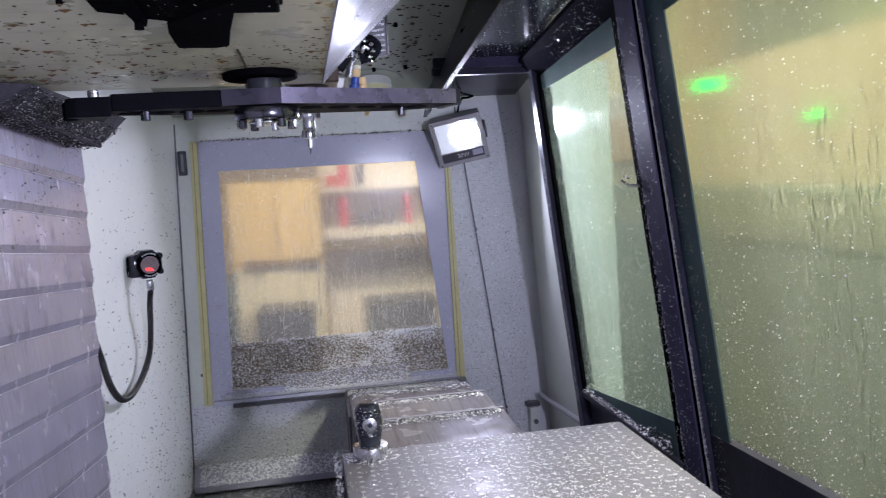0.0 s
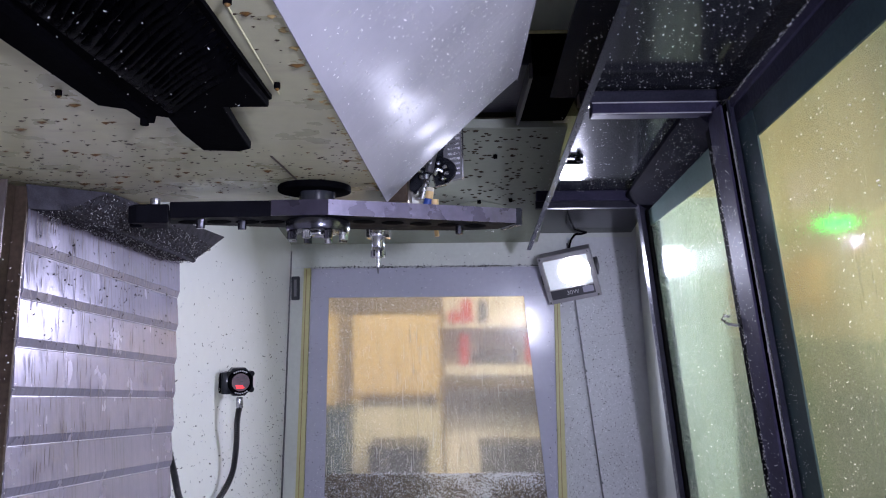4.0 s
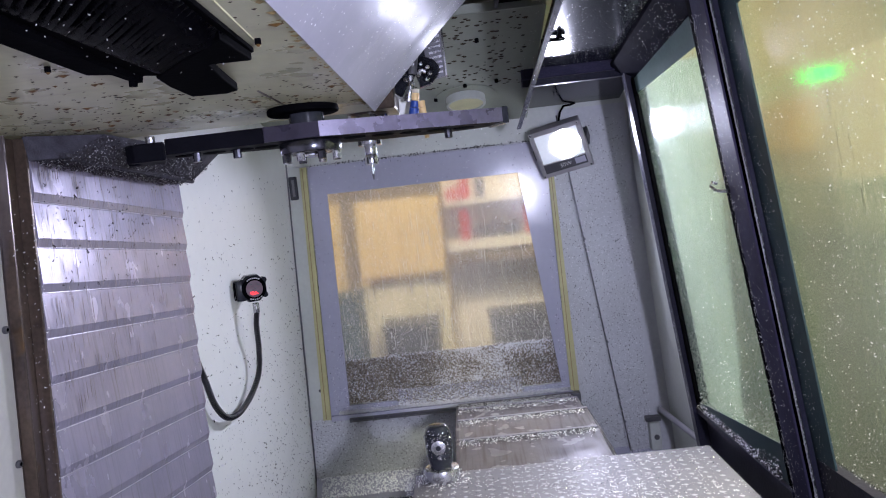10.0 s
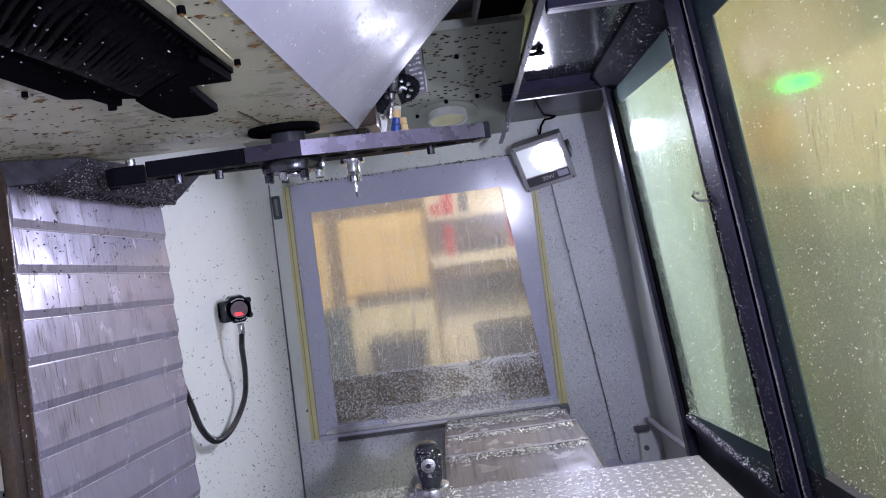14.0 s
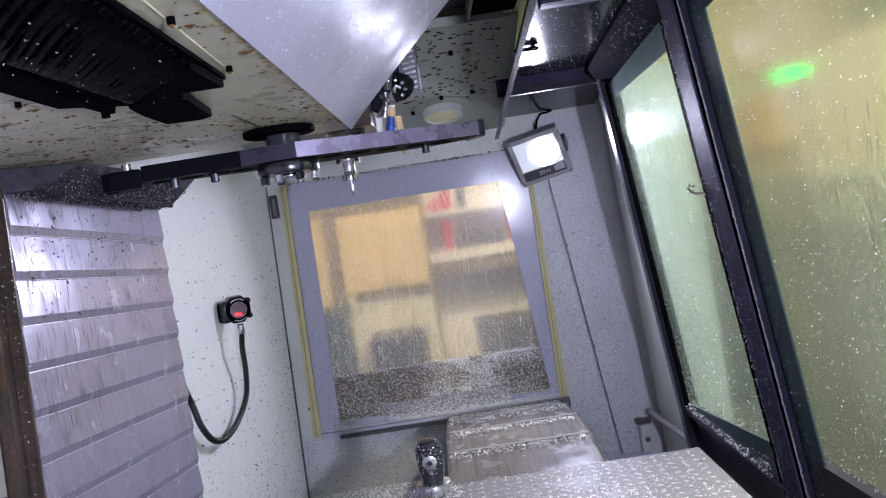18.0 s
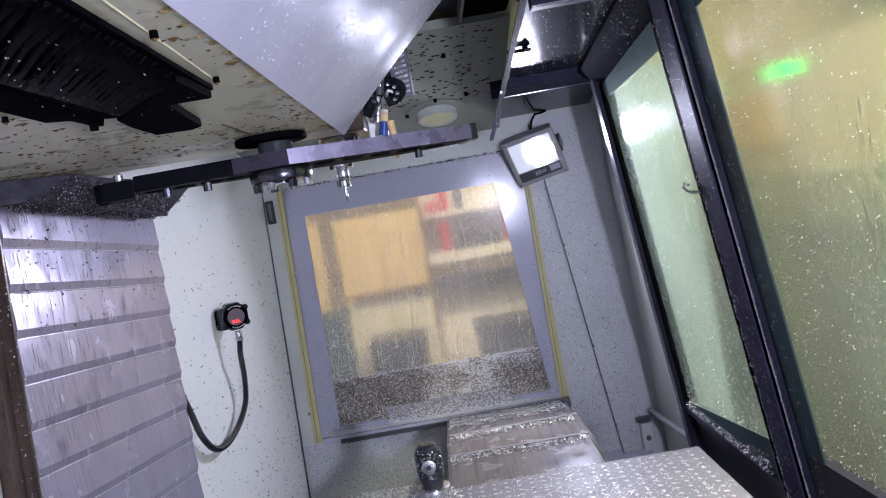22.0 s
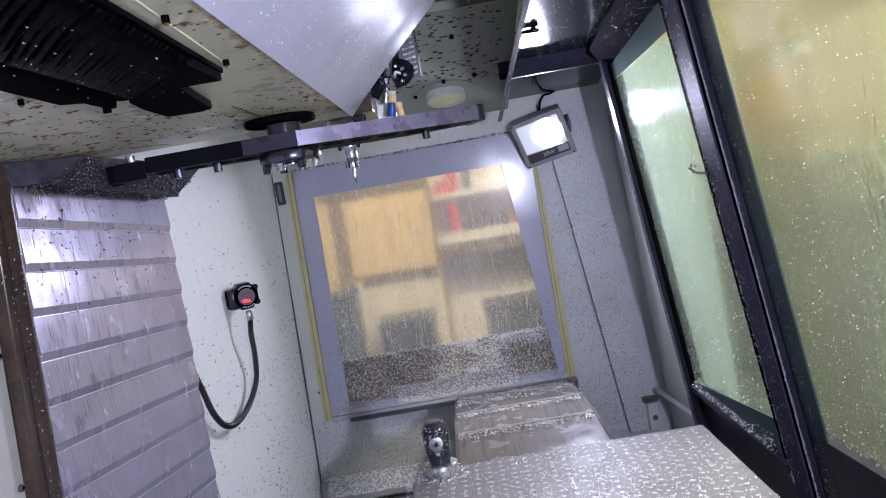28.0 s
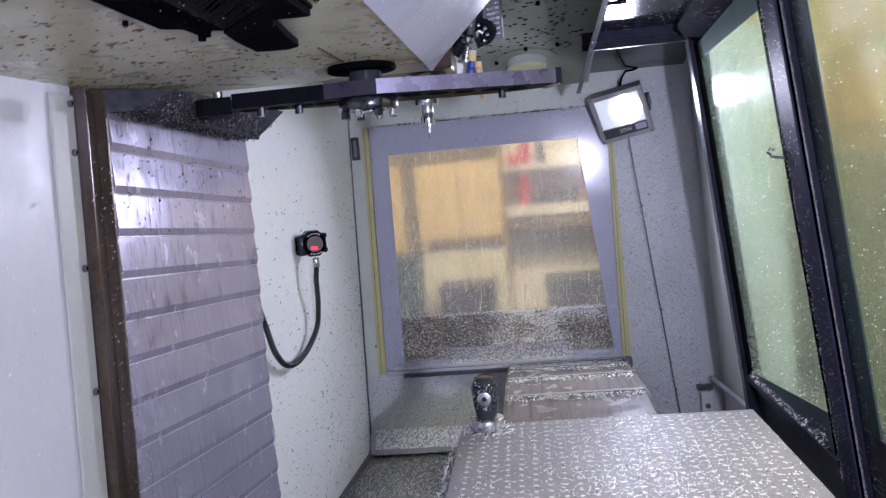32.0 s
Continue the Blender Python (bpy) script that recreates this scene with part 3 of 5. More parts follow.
for x, y in ((1.128, 1.747), (1.118, 1.945), (0.898, 1.958), (1.136, 1.55)):
    bolt = part("bolt", bm_round(x, y, ZC - 0.006, 0.0032, 0.0062, 10), M_BLACKM, casing, "dark bolt end")
    part("rusty_drop", bm_round(x, y, ZC - 0.0080, 0.0010, 0.0019, 8, r2=0.0026), M_RUSTDOT, bolt)
rear = thing("rear_casing", "pale cream rear casing panel with a round port", "machine cover")


def zr(y):
    return 1.735 + (4.05 - y) * 0.2545


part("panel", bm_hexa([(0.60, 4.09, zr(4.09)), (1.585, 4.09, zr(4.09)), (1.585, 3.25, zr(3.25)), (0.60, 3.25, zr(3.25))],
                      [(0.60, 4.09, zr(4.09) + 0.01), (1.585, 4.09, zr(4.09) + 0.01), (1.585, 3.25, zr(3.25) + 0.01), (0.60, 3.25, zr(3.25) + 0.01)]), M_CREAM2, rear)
slope = pose(0, 0, 0, -14.3)


def on_rear(x, y, bm, drop=0.0):
    bm.transform(Matrix.Translation((x, y, zr(y) - drop)) @ slope)
    return bm


ring = bmesh.new()
for r_in, r_out, z0, z1 in ((0.058, 0.066, -0.030, 0.0),):
    prof = []
    n = 36
    vs = [[ring.verts.new((r * math.cos(k * math.tau / n), r * math.sin(k * math.tau / n), z)) for k in range(n)] for r, z in ((r_out, z1), (r_out, z0), (r_in, z0), (r_in, z1))]
    for a, c in zip(vs, vs[1:]):
        for k in range(n):
            ring.faces.new((a[k], a[(k + 1) % n], c[(k + 1) % n], c[k]))
bmesh.ops.recalc_face_normals(ring, faces=ring.faces)
port = part("port", on_rear(1.361, 3.82, ring), M_SIDE, rear, smooth=True)
part("port_flange", on_rear(1.361, 3.82, bm_round(0, 0, -0.004, 0.105, 0.003, 36)), M_CREAM2, rear)
part("port_inside", on_rear(1.361, 3.82, bm_round(0, 0, -0.026, 0.0575, 0.002, 24)), M_YELLOWISH, rear, "pale yellow foam inside")
for x, y in ((1.262, 3.80), (1.462, 3.70), (1.361, 3.71), (1.40, 3.40)):
    part("screw", on_rear(x, y, bm_round(0, 0, -0.012, 0.006, 0.010, 8)), M_BLACKM, rear)
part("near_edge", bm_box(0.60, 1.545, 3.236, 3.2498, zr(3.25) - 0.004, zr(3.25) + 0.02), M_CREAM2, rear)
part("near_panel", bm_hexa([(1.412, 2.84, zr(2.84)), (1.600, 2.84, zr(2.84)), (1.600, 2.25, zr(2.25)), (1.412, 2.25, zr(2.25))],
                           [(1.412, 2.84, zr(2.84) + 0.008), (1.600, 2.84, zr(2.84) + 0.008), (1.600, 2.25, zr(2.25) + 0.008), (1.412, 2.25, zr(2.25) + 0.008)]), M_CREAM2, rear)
part("panel_seal", bm_tube([(1.413, 2.842, zr(2.84) - 0.002), (1.585, 2.842, zr(2.84) - 0.002)], 0.004, 8), M_YELLOW, rear, "yellow seal along the edge")
def lean_out(bm):
    """The flap leans out towards the doors above its lower lip."""
    for v in bm.verts:
        v.co.x += 0.40 * max(0.0, v.co.z - (1.661 + (3.712 - v.co.y) * 0.1215))
    return bm


flap = solid("hanging_flap", lean_out(bm_prism([(3.712, 1.661), (2.05, 1.863), (2.05, 2.199), (4.06, 2.199), (4.06, 1.76), (3.90, 1.76)], "x", 1.5135, 1.5225)), M_FRAME,
             "black steel flap hanging beside the roof", "sheet metal", kind="")
part("lip", bm_hexa([(1.5115, 3.712, 1.6575), (1.5245, 3.712, 1.6575), (1.5245, 2.05, 1.8595), (1.5115, 2.05, 1.8595)],
                    [(1.5115, 3.712, 1.6605), (1.5245, 3.712, 1.6605), (1.5245, 2.05, 1.8625), (1.5115, 2.05, 1.8625)]), M_BLACK, flap, "wet black lower lip")
backbox = thing("dark_housing", "dark steel housing above the spindle", "machine cover")
part("body", bm_box(1.24, 1.455, 2.86, 3.235, 1.975, 2.195, 0.004), M_FRAME, backbox)
part("box", bm_box(1.4555, 1.575, 2.86, 3.235, 1.950, 2.195, 0.004), M_BLACKM, backbox, "black box beside the flap")
part("rib", bm_box(1.4475, 1.4552, 2.848, 3.235, 1.940, 1.9745), M_GREYD, backbox)

# inclined bright sheet beside the casing
def bm_wavy_sheet():
    """A thin sheet between two edges, with the slight waves of bent metal."""
    b = bmesh.new()
    nu, nv = 14, 60
    grid = []
    for back in (0, 1):
        rows_ = []
        for j in range(nv + 1):
            y = 0.8 + 1.85 * j / nv
            row = []
            for i in range(nu + 1):
                u = i / nu
                wave = math.sin(math.pi * u) * (0.0022 * math.sin(y * 17.0 + u * 2.2) + 0.0012 * math.sin(y * 31 - u * 5)) + 0.002 * math.sin(math.pi * u)
                x, z = 1.1605 + 0.2445 * u, 1.6425 + 0.2325 * u
                row.append(b.verts.new((x - 0.68 * (wave + 0.003 * back), y, z + 0.73 * (wave + 0.003 * back))))
            rows_.append(row)
        grid.append(rows_)
        for a, c in zip(rows_, rows_[1:]):
            for i in range(nu):
                b.faces.new((a[i], a[i + 1], c[i + 1], c[i]))
    for line in (0, -1):
        for i in range(nu):
            b.faces.new((grid[0][line][i], grid[0][line][i + 1], grid[1][line][i + 1], grid[1][line][i]))
        for j in range(nv):
            b.faces.new((grid[0][j][line], grid[0][j + 1][line], grid[1][j + 1][line], grid[1][j][line]))
    bmesh.ops.recalc_face_normals(b, faces=b.faces)
    return b


sheet = solid("deflector_sheet", bm_wavy_sheet(), M_SHEET, "bright bent steel deflector sheet with droplets", "sheet metal", kind="", smooth=True)
part("turned_edge", bm_prism([(1.4055, 1.8755), (1.4075, 1.8755), (1.4075, 2.19), (1.4055, 2.19)], "y", 0.8, 2.66), M_SHEET, sheet)

# ---- black bellows under the casing ----
bellows = thing("bellows_cover", "black pleated rubber bellows under the casing", "bellows")
pl = bmesh.new()
NPL = 124
rows = []
for k in range(NPL + 1):
    y = 1.10 + k * 0.0063
    row = []
    for j in range(17):
        u = j / 16
        yy = y + 0.145 * (1 - u) ** 1.15
        x_r = 1.109 + (1.652 - y) * 0.027
        x = 0.985 + (x_r - 0.985) * u
        dz = min(1.0, 9 * u, 9 * (1 - u)) * ((0.0075 if k % 2 else 0.0) * (0.8 + 0.4 * noise.noise((k * 0.37, u * 1.2, 0.0))) + 0.002 * noise.noise((yy * 9, u * 2, 4.0)))
        row.append(pl.verts.new((x, yy + 0.002 * noise.noise((k * 0.8, u * 2, 2.0)), 1.638 - dz)))
    rows.append(row)
for a, c in zip(rows, rows[1:]):
    for j in range(16):
        pl.faces.new((a[j], a[j + 1], c[j + 1], c[j]))
part("backing", bm_prism([(1.128, 1.1), (1.104, 1.982), (0.982, 2.05), (0.953, 2.03), (0.950, 1.25)], "z", 1.640, 1.6446), M_BLACKM, bellows)
part("pleats", pl, M_BELLOWS, bellows, smooth=True)
bellows.children[-1].data.shade_smooth()
part("end_block", bm_prism([(1.101, 1.870), (1.101, 1.984), (1.056, 1.982), (1.044, 2.075), (1.035, 2.164), (1.018, 2.178), (0.973, 2.170), (0.976, 2.083), (0.984, 2.022)], "z", 1.632, 1.643, 0.002), M_BLACKM, bellows)
part("side_rail", bm_hexa([(0.945, 1.25, 1.643), (1.0, 1.25, 1.643), (0.962, 2.045, 1.643), (0.950, 2.045, 1.643)],
                          [(0.950, 1.25, 1.632), (0.985, 1.25, 1.632), (0.960, 2.045, 1.634), (0.952, 2.045, 1.634)]), M_BLACKM, bellows)
part("guide_strip", bm_prism([(0.955, 1.25), (0.985, 1.25), (0.947, 2.0), (0.925, 1.985)], "z", 1.637, 1.6445), M_BLACKM, bellows)
for y in (1.55, 1.75, 2.03):
    part("stud", bm_round(0.955, y, 1.628, 0.005, 0.008, 8), M_BLACKM, bellows)

# ---- tool change arm ----
arm = thing("tool_change_arm", "black twin tool change arm with a bolted hub", "machine arm")
outline = [(1.36, 2.553), (1.36, 2.63), (1.30, 2.672), (1.17, 2.70), (1.06, 2.705), (0.98, 2.70), (0.86, 2.67), (0.792, 2.650), (0.792, 2.574), (0.86, 2.566), (0.95, 2.556), (1.03, 2.547), (1.10, 2.545)]


def swept(bm):
    """The arm's left half is swept back from the hub."""
    for v in bm.verts:
        if v.co.x < 1.03:
            v.co.y += 0.27 * (1.03 - v.co.x)
    return bm


part("bar", swept(bm_prism(outline, "z", 1.588, 1.614, 0.002)), M_ARM, arm)
part("ground_edge", bm_hexa([(1.358, 2.5490, 1.5885), (1.358, 2.5490, 1.6135), (1.03, 2.5400, 1.6135), (1.03, 2.5400, 1.5885)],
                            [(1.358, 2.5524, 1.5885), (1.358, 2.5524, 1.6135), (1.03, 2.5440, 1.6135), (1.03, 2.5440, 1.5885)]), M_ARMEDGE, arm, "ground violet-grey steel edge")
# left of the hub the edge's shade is put into its colour
part("edge_step", swept(bm_hexa([(1.0297, 2.5400, 1.5885), (1.0297, 2.5400, 1.6135), (0.945, 2.5515, 1.6135), (0.945, 2.5515, 1.5885)],
                                [(1.0297, 2.5465, 1.5885), (1.0297, 2.5465, 1.6135), (0.945, 2.5560, 1.6135), (0.945, 2.5560, 1.5885)])), M_ARMSHADE, arm, "violet steel edge, coloured darker for its shade")
jaw = part("gripper", swept(bm_prism([(0.728, 2.588), (0.742, 2.572), (0.7915, 2.570), (0.7915, 2.652), (0.742, 2.650), (0.728, 2.636), (0.748, 2.628), (0.752, 2.600)], "z", 1.580, 1.610, 0.003)), M_ARM, arm, "black gripper jaw")
part("jaw_pin", swept(bm_round(0.770, 2.590, 1.6102, 0.008, 0.012, 12, bevel=0.001)), M_CHROMER, jaw)
part("gripper", bm_box(1.3605, 1.374, 2.556, 2.628, 1.586, 1.616, 0.003), M_BLACK, arm, "black gripper jaw")
part("shaft_collar", bm_round(1.018, 2.600, 1.633, 0.060, 0.0115, 36, bevel=0.003), M_BLACKM, arm, smooth=True)
part("shaft", bm_round(1.022, 2.600, 1.6145, 0.030, 0.0183, 24), M_BLACK, arm, smooth=True)
hub = part("hub", bm_round(1.024, 2.60, 1.567, 0.052, 0.0205, 36, bevel=0.004), M_HUB, arm, "dark polished hub", smooth=True)
part("hub_cap", bm_round(1.024, 2.60, 1.561, 0.026, 0.0055, 24, bevel=0.002), M_CHROME, hub, smooth=True)
for k in range(8):
    a = k * math.tau / 8 + 0.2
    cap = part("cap_screw", bm_round(1.024 + 0.045 * math.cos(a), 2.60 + 0.045 * math.sin(a), 1.553, 0.007, 0.0135, 12, bevel=0.001), M_CHROMER if k % 2 else M_HUB, hub)
for x in (0.825, 0.87, 0.915, 0.955, 1.10, 1.15, 1.20, 1.25, 1.30):
    part("bore", swept(bm_round(x, 2.618 if x < 1 else 2.595, 1.5865, 0.019, 0.001, 20)), M_BLACKM, arm)
for x, y in ((0.84, 2.585), (0.905, 2.60), (1.272, 2.60)):
    part("pin", swept(bm_round(x, y, 1.572, 0.007, 0.0155, 10, bevel=0.001)), M_HUB, arm)

arm.matrix_world = Matrix.Translation((1.062, 2.488, 0)) @ pose(0, 0, 0, 0, 0, 20) @ Matrix.Translation((-1.025, -2.60, 0))

# ---- spindle and its tool ----
spindle = thing("spindle_head", "oily brown spindle head above the arm", "spindle")
part("body", bm_box(1.09, 1.195, 2.72, 2.95, 1.655, 2.19, 0.004), M_BROWN, spindle)
part("nose", bm_round(1.135, 2.775, 1.612, 0.042, 0.043, 28, bevel=0.003), M_CHROME, spindle, smooth=True)
tool = thing("drill_in_holder", "slim drill in a polished collet holder", "cutting tool")
for r, z0, z1, nm in ((0.019, 1.593, 1.611, "flange"), (0.0125, 1.571, 1.593, "neck"), (0.0135, 1.551, 1.571, "collet_nut"), (0.0036, 1.532, 1.551, "shank")):
    part(nm, bm_round(1.131, 2.775, z0, r, z1 - z0, 20, bevel=0.0015 if r > 0.005 else 0), M_CHROMER, tool, smooth=True)
for k in range(6):
    a = k * math.tau / 6
    part("nut_slot", bm_box(1.131 + 0.0134 * math.cos(a) - 0.0015, 1.131 + 0.0134 * math.cos(a) + 0.0015, 2.775 + 0.0134 * math.sin(a) - 0.0015, 2.775 + 0.0134 * math.sin(a) + 0.0015, 1.553, 1.566), M_HUB, tool)
part("drill", bm_round(1.131, 2.775, 1.519, 0.0008, 0.013, 10, r2=0.0030), M_GREYD, tool)
part("drive_key", bm_box(1.108, 1.116, 2.758, 2.792, 1.590, 1.611, 0.001), M_CHROME, tool)
part("drive_key", bm_box(1.146, 1.155, 2.758, 2.792, 1.590, 1.611, 0.001), M_CHROME, tool)
nozzle = thing("coolant_nozzle", "jointed orange and blue coolant nozzle", "coolant nozzle")
for r, p, q, m_, nm in ((0.0075, (1.228, 2.785, 1.722), (1.226, 2.785, 1.694), M_CHROMER, "fitting"), (0.0085, (1.224, 2.785, 1.693), (1.219, 2.785, 1.671), M_CHROMER, "elbow"),
                        (0.0085, (1.236, 2.785, 1.694), (1.235, 2.785, 1.6865), M_SHELF, "collar"),
                        (0.0085, (1.235, 2.785, 1.686), (1.233, 2.785, 1.671), M_ORANGE, "joint"), (0.0095, (1.233, 2.785, 1.670), (1.230, 2.785, 1.657), M_BLUE, "joint"),
                        (0.0100, (1.230, 2.785, 1.656), (1.227, 2.785, 1.643), M_BLUE, "joint"), (0.0080, (1.245, 2.783, 1.669), (1.2455, 2.783, 1.656), M_ORANGE, "joint"),
                        (0.0075, (1.246, 2.783, 1.655), (1.247, 2.783, 1.640), M_ORANGE, "joint")):
    part(nm, bm_tube([p, q], r, 14), m_, nozzle, smooth=True)
part("tip", bm_tube([(1.248, 2.77, 1.606), (1.25, 2.77, 1.592)], 0.005, 8), M_ORANGE, nozzle)
part("bracket", bm_box(1.196, 1.221, 2.83, 2.85, 1.63, 1.684, 0.002), M_WHITE, nozzle, "white mounting plate")
hose = thing("hose_bundle", "wet bundle of chromed fittings and black hoses", "hoses")


def bow(points, n=14):
    """A smooth line through the points."""
    ps, out = [Vector(p) for p in points], []
    for i in range(len(ps) - 1):
        p0, p1, p2, p3 = (ps[max(0, min(len(ps) - 1, i + d))] for d in (-1, 0, 1, 2))
        for k in range(n):
            u = k / n
            out.append(0.5 * (2 * p1 + (p2 - p0) * u + (2 * p0 - 5 * p1 + 4 * p2 - p3) * u * u + (3 * p1 - p0 - 3 * p2 + p3) * u ** 3))
    return out + [ps[-1]]


part("hose", bm_ribbed(bow([(1.262, 2.79, 1.712), (1.277, 2.79, 1.730), (1.262, 2.79, 1.744), (1.240, 2.79, 1.740), (1.215, 2.79, 1.715), (1.196, 2.79, 1.688)], 24), 0.0150, 12), M_BLACK, hose, "black ribbed hose", smooth=True)
part("hose", bm_ribbed(bow([(1.258, 2.80, 1.70), (1.250, 2.80, 1.745), (1.262, 2.80, 1.80), (1.26, 2.81, 1.87)], 24), 0.013, 12), M_BLACK, hose, "black ribbed hose", smooth=True)
part("hose", bm_tube(bow([(1.235, 2.775, 1.724), (1.242, 2.775, 1.760), (1.256, 2.78, 1.80), (1.262, 2.79, 1.86)]), 0.0085, 10), M_GREYD, hose, smooth=True)
for k in range(9):
    a = k * 0.62 - 0.7
    part("fitting", bm_round(1.243 + 0.024 * math.cos(a), 2.770, 1.722 + 0.020 * math.sin(a), 0.0042, 0.009, 10, pose(0, 0, 0, 90, 0, 30 * math.cos(a)), 0.001), M_CHROMER if k % 3 else M_CHROME, hose, smooth=True)
part("clamp", bm_tube(bow([(1.246, 2.768, 1.716), (1.252, 2.766, 1.728), (1.262, 2.768, 1.724)], 8), 0.004, 8), M_CHROMER, hose, smooth=True)
part("chain_plate", bm_hexa([(1.262, 2.79, 1.885), (1.300, 2.79, 1.90), (1.301, 2.79, 1.715), (1.264, 2.79, 1.708)], [(1.262, 2.81, 1.885), (1.300, 2.81, 1.90), (1.301, 2.81, 1.715), (1.264, 2.81, 1.708)]), M_GREYD, hose)
for k in range(15):
    z = 1.722 + k * 0.0105
    part("link", bm_hexa([(1.272, 2.7865, z - 0.003), (1.297, 2.7865, z), (1.297, 2.7865, z + 0.0042), (1.272, 2.7865, z + 0.0012)],
                         [(1.272, 2.7898, z - 0.003), (1.297, 2.7898, z), (1.297, 2.7898, z + 0.0042), (1.272, 2.7898, z + 0.0012)]), M_CHROMER, hose)
part("bright_edge", bm_box(1.3015, 1.3045, 2.785, 2.81, 1.715, 1.90), M_CHROME, hose)

# ---- telescopic cover on the column ----
cover = thing("way_cover", "telescopic steel way cover with wet oily plates", "machine cover")
for k in range(14):
    za, zb = 1.536 - 0.0755 * k, 1.488 - 0.0800 * k
    ta, tb = (1.640, 1.640) if k == 0 else (za + 0.0755, zb + 0.0800)
    if za < ZP + 0.02:
        break
    y_end, out = 3.118 - 0.003 * k, 0.6095 - 0.0003 * k
    y_a, y_t, fold = 2.439 - 0.085 * (1.60 - za), 2.439 - 0.085 * (1.60 - ta), 0.016
    slab = bm_hexa([(out - 0.0045, y_t, ta), (out, y_a, za + fold), (out, y_end, zb + fold), (out - 0.0045, y_end, tb)],
                   [(XL - 0.04, y_t, ta), (XL - 0.04, y_a, za + fold), (XL - 0.04, y_end, zb + fold), (XL - 0.04, y_end, tb)])
    pl_ = part("plate", slab, M_STEEL, cover)
    part("fold", bm_hexa([(out - 0.0002, y_a + 0.001, za + fold - 0.0002), (out - 0.0052, y_a + 0.001, za), (out - 0.0052, y_end - 0.001, zb), (out - 0.0002, y_end - 0.001, zb + fold - 0.0002)],
                         [(XL - 0.04, y_a + 0.001, za + fold - 0.0002), (XL - 0.04, y_a + 0.001, za), (XL - 0.04, y_end - 0.001, zb), (XL - 0.04, y_end - 0.001, zb + fold - 0.0002)]), M_STEEL, pl_)
    # the lit line under the fold, as a pale thin bar
    part("lip", bm_tube([(out - 0.0052, y_a + 0.003, za + 0.0005), (out - 0.0052, y_end - 0.004, zb + 0.0005)], 0.0014, 6), M_RIM, pl_)
ledge = thing("wiper_ledge", "dark steel wiper ledge caked with chips", "sheet metal")
part("plate", bm_hexa([(0.604, 2.43, 1.643), (0.70, 2.52, 1.643), (0.705, 3.16, 1.643), (0.604, 3.25, 1.643)],
                      [(0.610, 2.43, 1.603), (0.665, 2.47, 1.605), (0.665, 3.05, 1.574), (0.610, 3.12, 1.580)]), M_LEDGE, ledge)
part("lip", bm_tube([(0.662, 2.44, 1.606), (0.664, 2.75, 1.590), (0.664, 3.05, 1.575)], 0.006, 8), M_LEDGE, ledge)

# ---- table, its long cover, the tool setter ----
table = thing("machine_table", "machined aluminium fixture plate full of holes", "machine table")
TX0, TX1, TY0, TY1, TZ = 1.148, 1.752, 1.30, 2.738, 0.905
part("plate", bm_box(TX0, TX1, TY0, TY1, TZ - 0.030, TZ, 0.0025), M_ALU, table)
part("saddle", bm_box(TX0 + 0.04, TX1 - 0.04, TY0 + 0.05, TY1 - 0.05, ZP, TZ - 0.0302), M_PAN, table, "dark saddle under the plate")
long_cover = thing("long_way_cover", "stepped bright steel way cover beyond the table", "machine cover")
segs = ((2.745, 3.16, 0.835, 1.222, 1.622), (3.16, 3.46, 0.800, 1.216, 1.640), (3.46, 3.78, 0.745, 1.210, 1.655), (3.78, 4.045, 0.690, 1.205, 1.670))
for y0, y1, z, x0, x1 in segs:
    seg_bm = bm_prism([(x0, z - 0.004), (x0 + 0.01, z), (x1 - 0.03, z), (x1, z - 0.05), (x1, ZP), (x0, ZP)], "y", y0 - 0.02, y1, 0.0015)
    for v in seg_bm.verts:
        if v.co.z > z - 0.06:
            v.co.z -= 0.046 * (y1 - v.co.y)
    part("segment", seg_bm, M_STEELH, long_cover)
    part("wiper", bm_box(x0 + 0.008, x1 - 0.03, y1 - 0.012, y1 + 0.003, z + 0.0005, z + 0.0035, 0.001), M_ALU, long_cover)
setter = thing("tool_setter", "black tool setting probe on a steel foot", "tool setter", at=(1.205, 2.70, TZ))
part("foot", bm_round(0, 0, 0, 0.035, 0.026, 32, bevel=0.002), M_CHROMER, setter, smooth=True)
part("body", bm_round(0, 0, 0.026, 0.0215, 0.022, 28, r2=0.0250, bevel=0.002), M_BLACK, setter, smooth=True)
part("collar", bm_round(0, 0, 0.048, 0.0262, 0.012, 28, bevel=0.003), M_BLACK, setter, smooth=True)
part("barrel", bm_round(0, 0, 0.060, 0.0275, 0.036, 28, bevel=0.003), M_BLACK, setter, smooth=True)
part("cap", bm_round(0, 0, 0.096, 0.0275, 0.016, 28, r2=0.019, bevel=0.004), M_BLACK, setter, smooth=True)
part("dial", bm_round(0, -0.0262, 0.074, 0.0145, 0.004, 24, TO_Y, 0.001), M_CHROMER, setter, "round steel window", smooth=True)
part("dial_centre", bm_round(0, -0.0304, 0.074, 0.005, 0.002, 16, TO_Y), M_BLACK, setter)
part("screw", bm_round(0, -0.0245, 0.053, 0.004, 0.003, 12, TO_Y), M_CHROMER, setter)

# ---- probe receiver with its conduit ----
recv = thing("probe_receiver", "black optical probe receiver with a red light", "sensor")
RX, RY, RZ = 0.660, 3.468, 1.264
face = look((RX, RY, RZ), (1.35, 2.2, 1.22))


def on_recv(bm, z=0.0, x=0.0, y=0.0):
    bm.transform(face @ pose(x, y, z))
    return bm


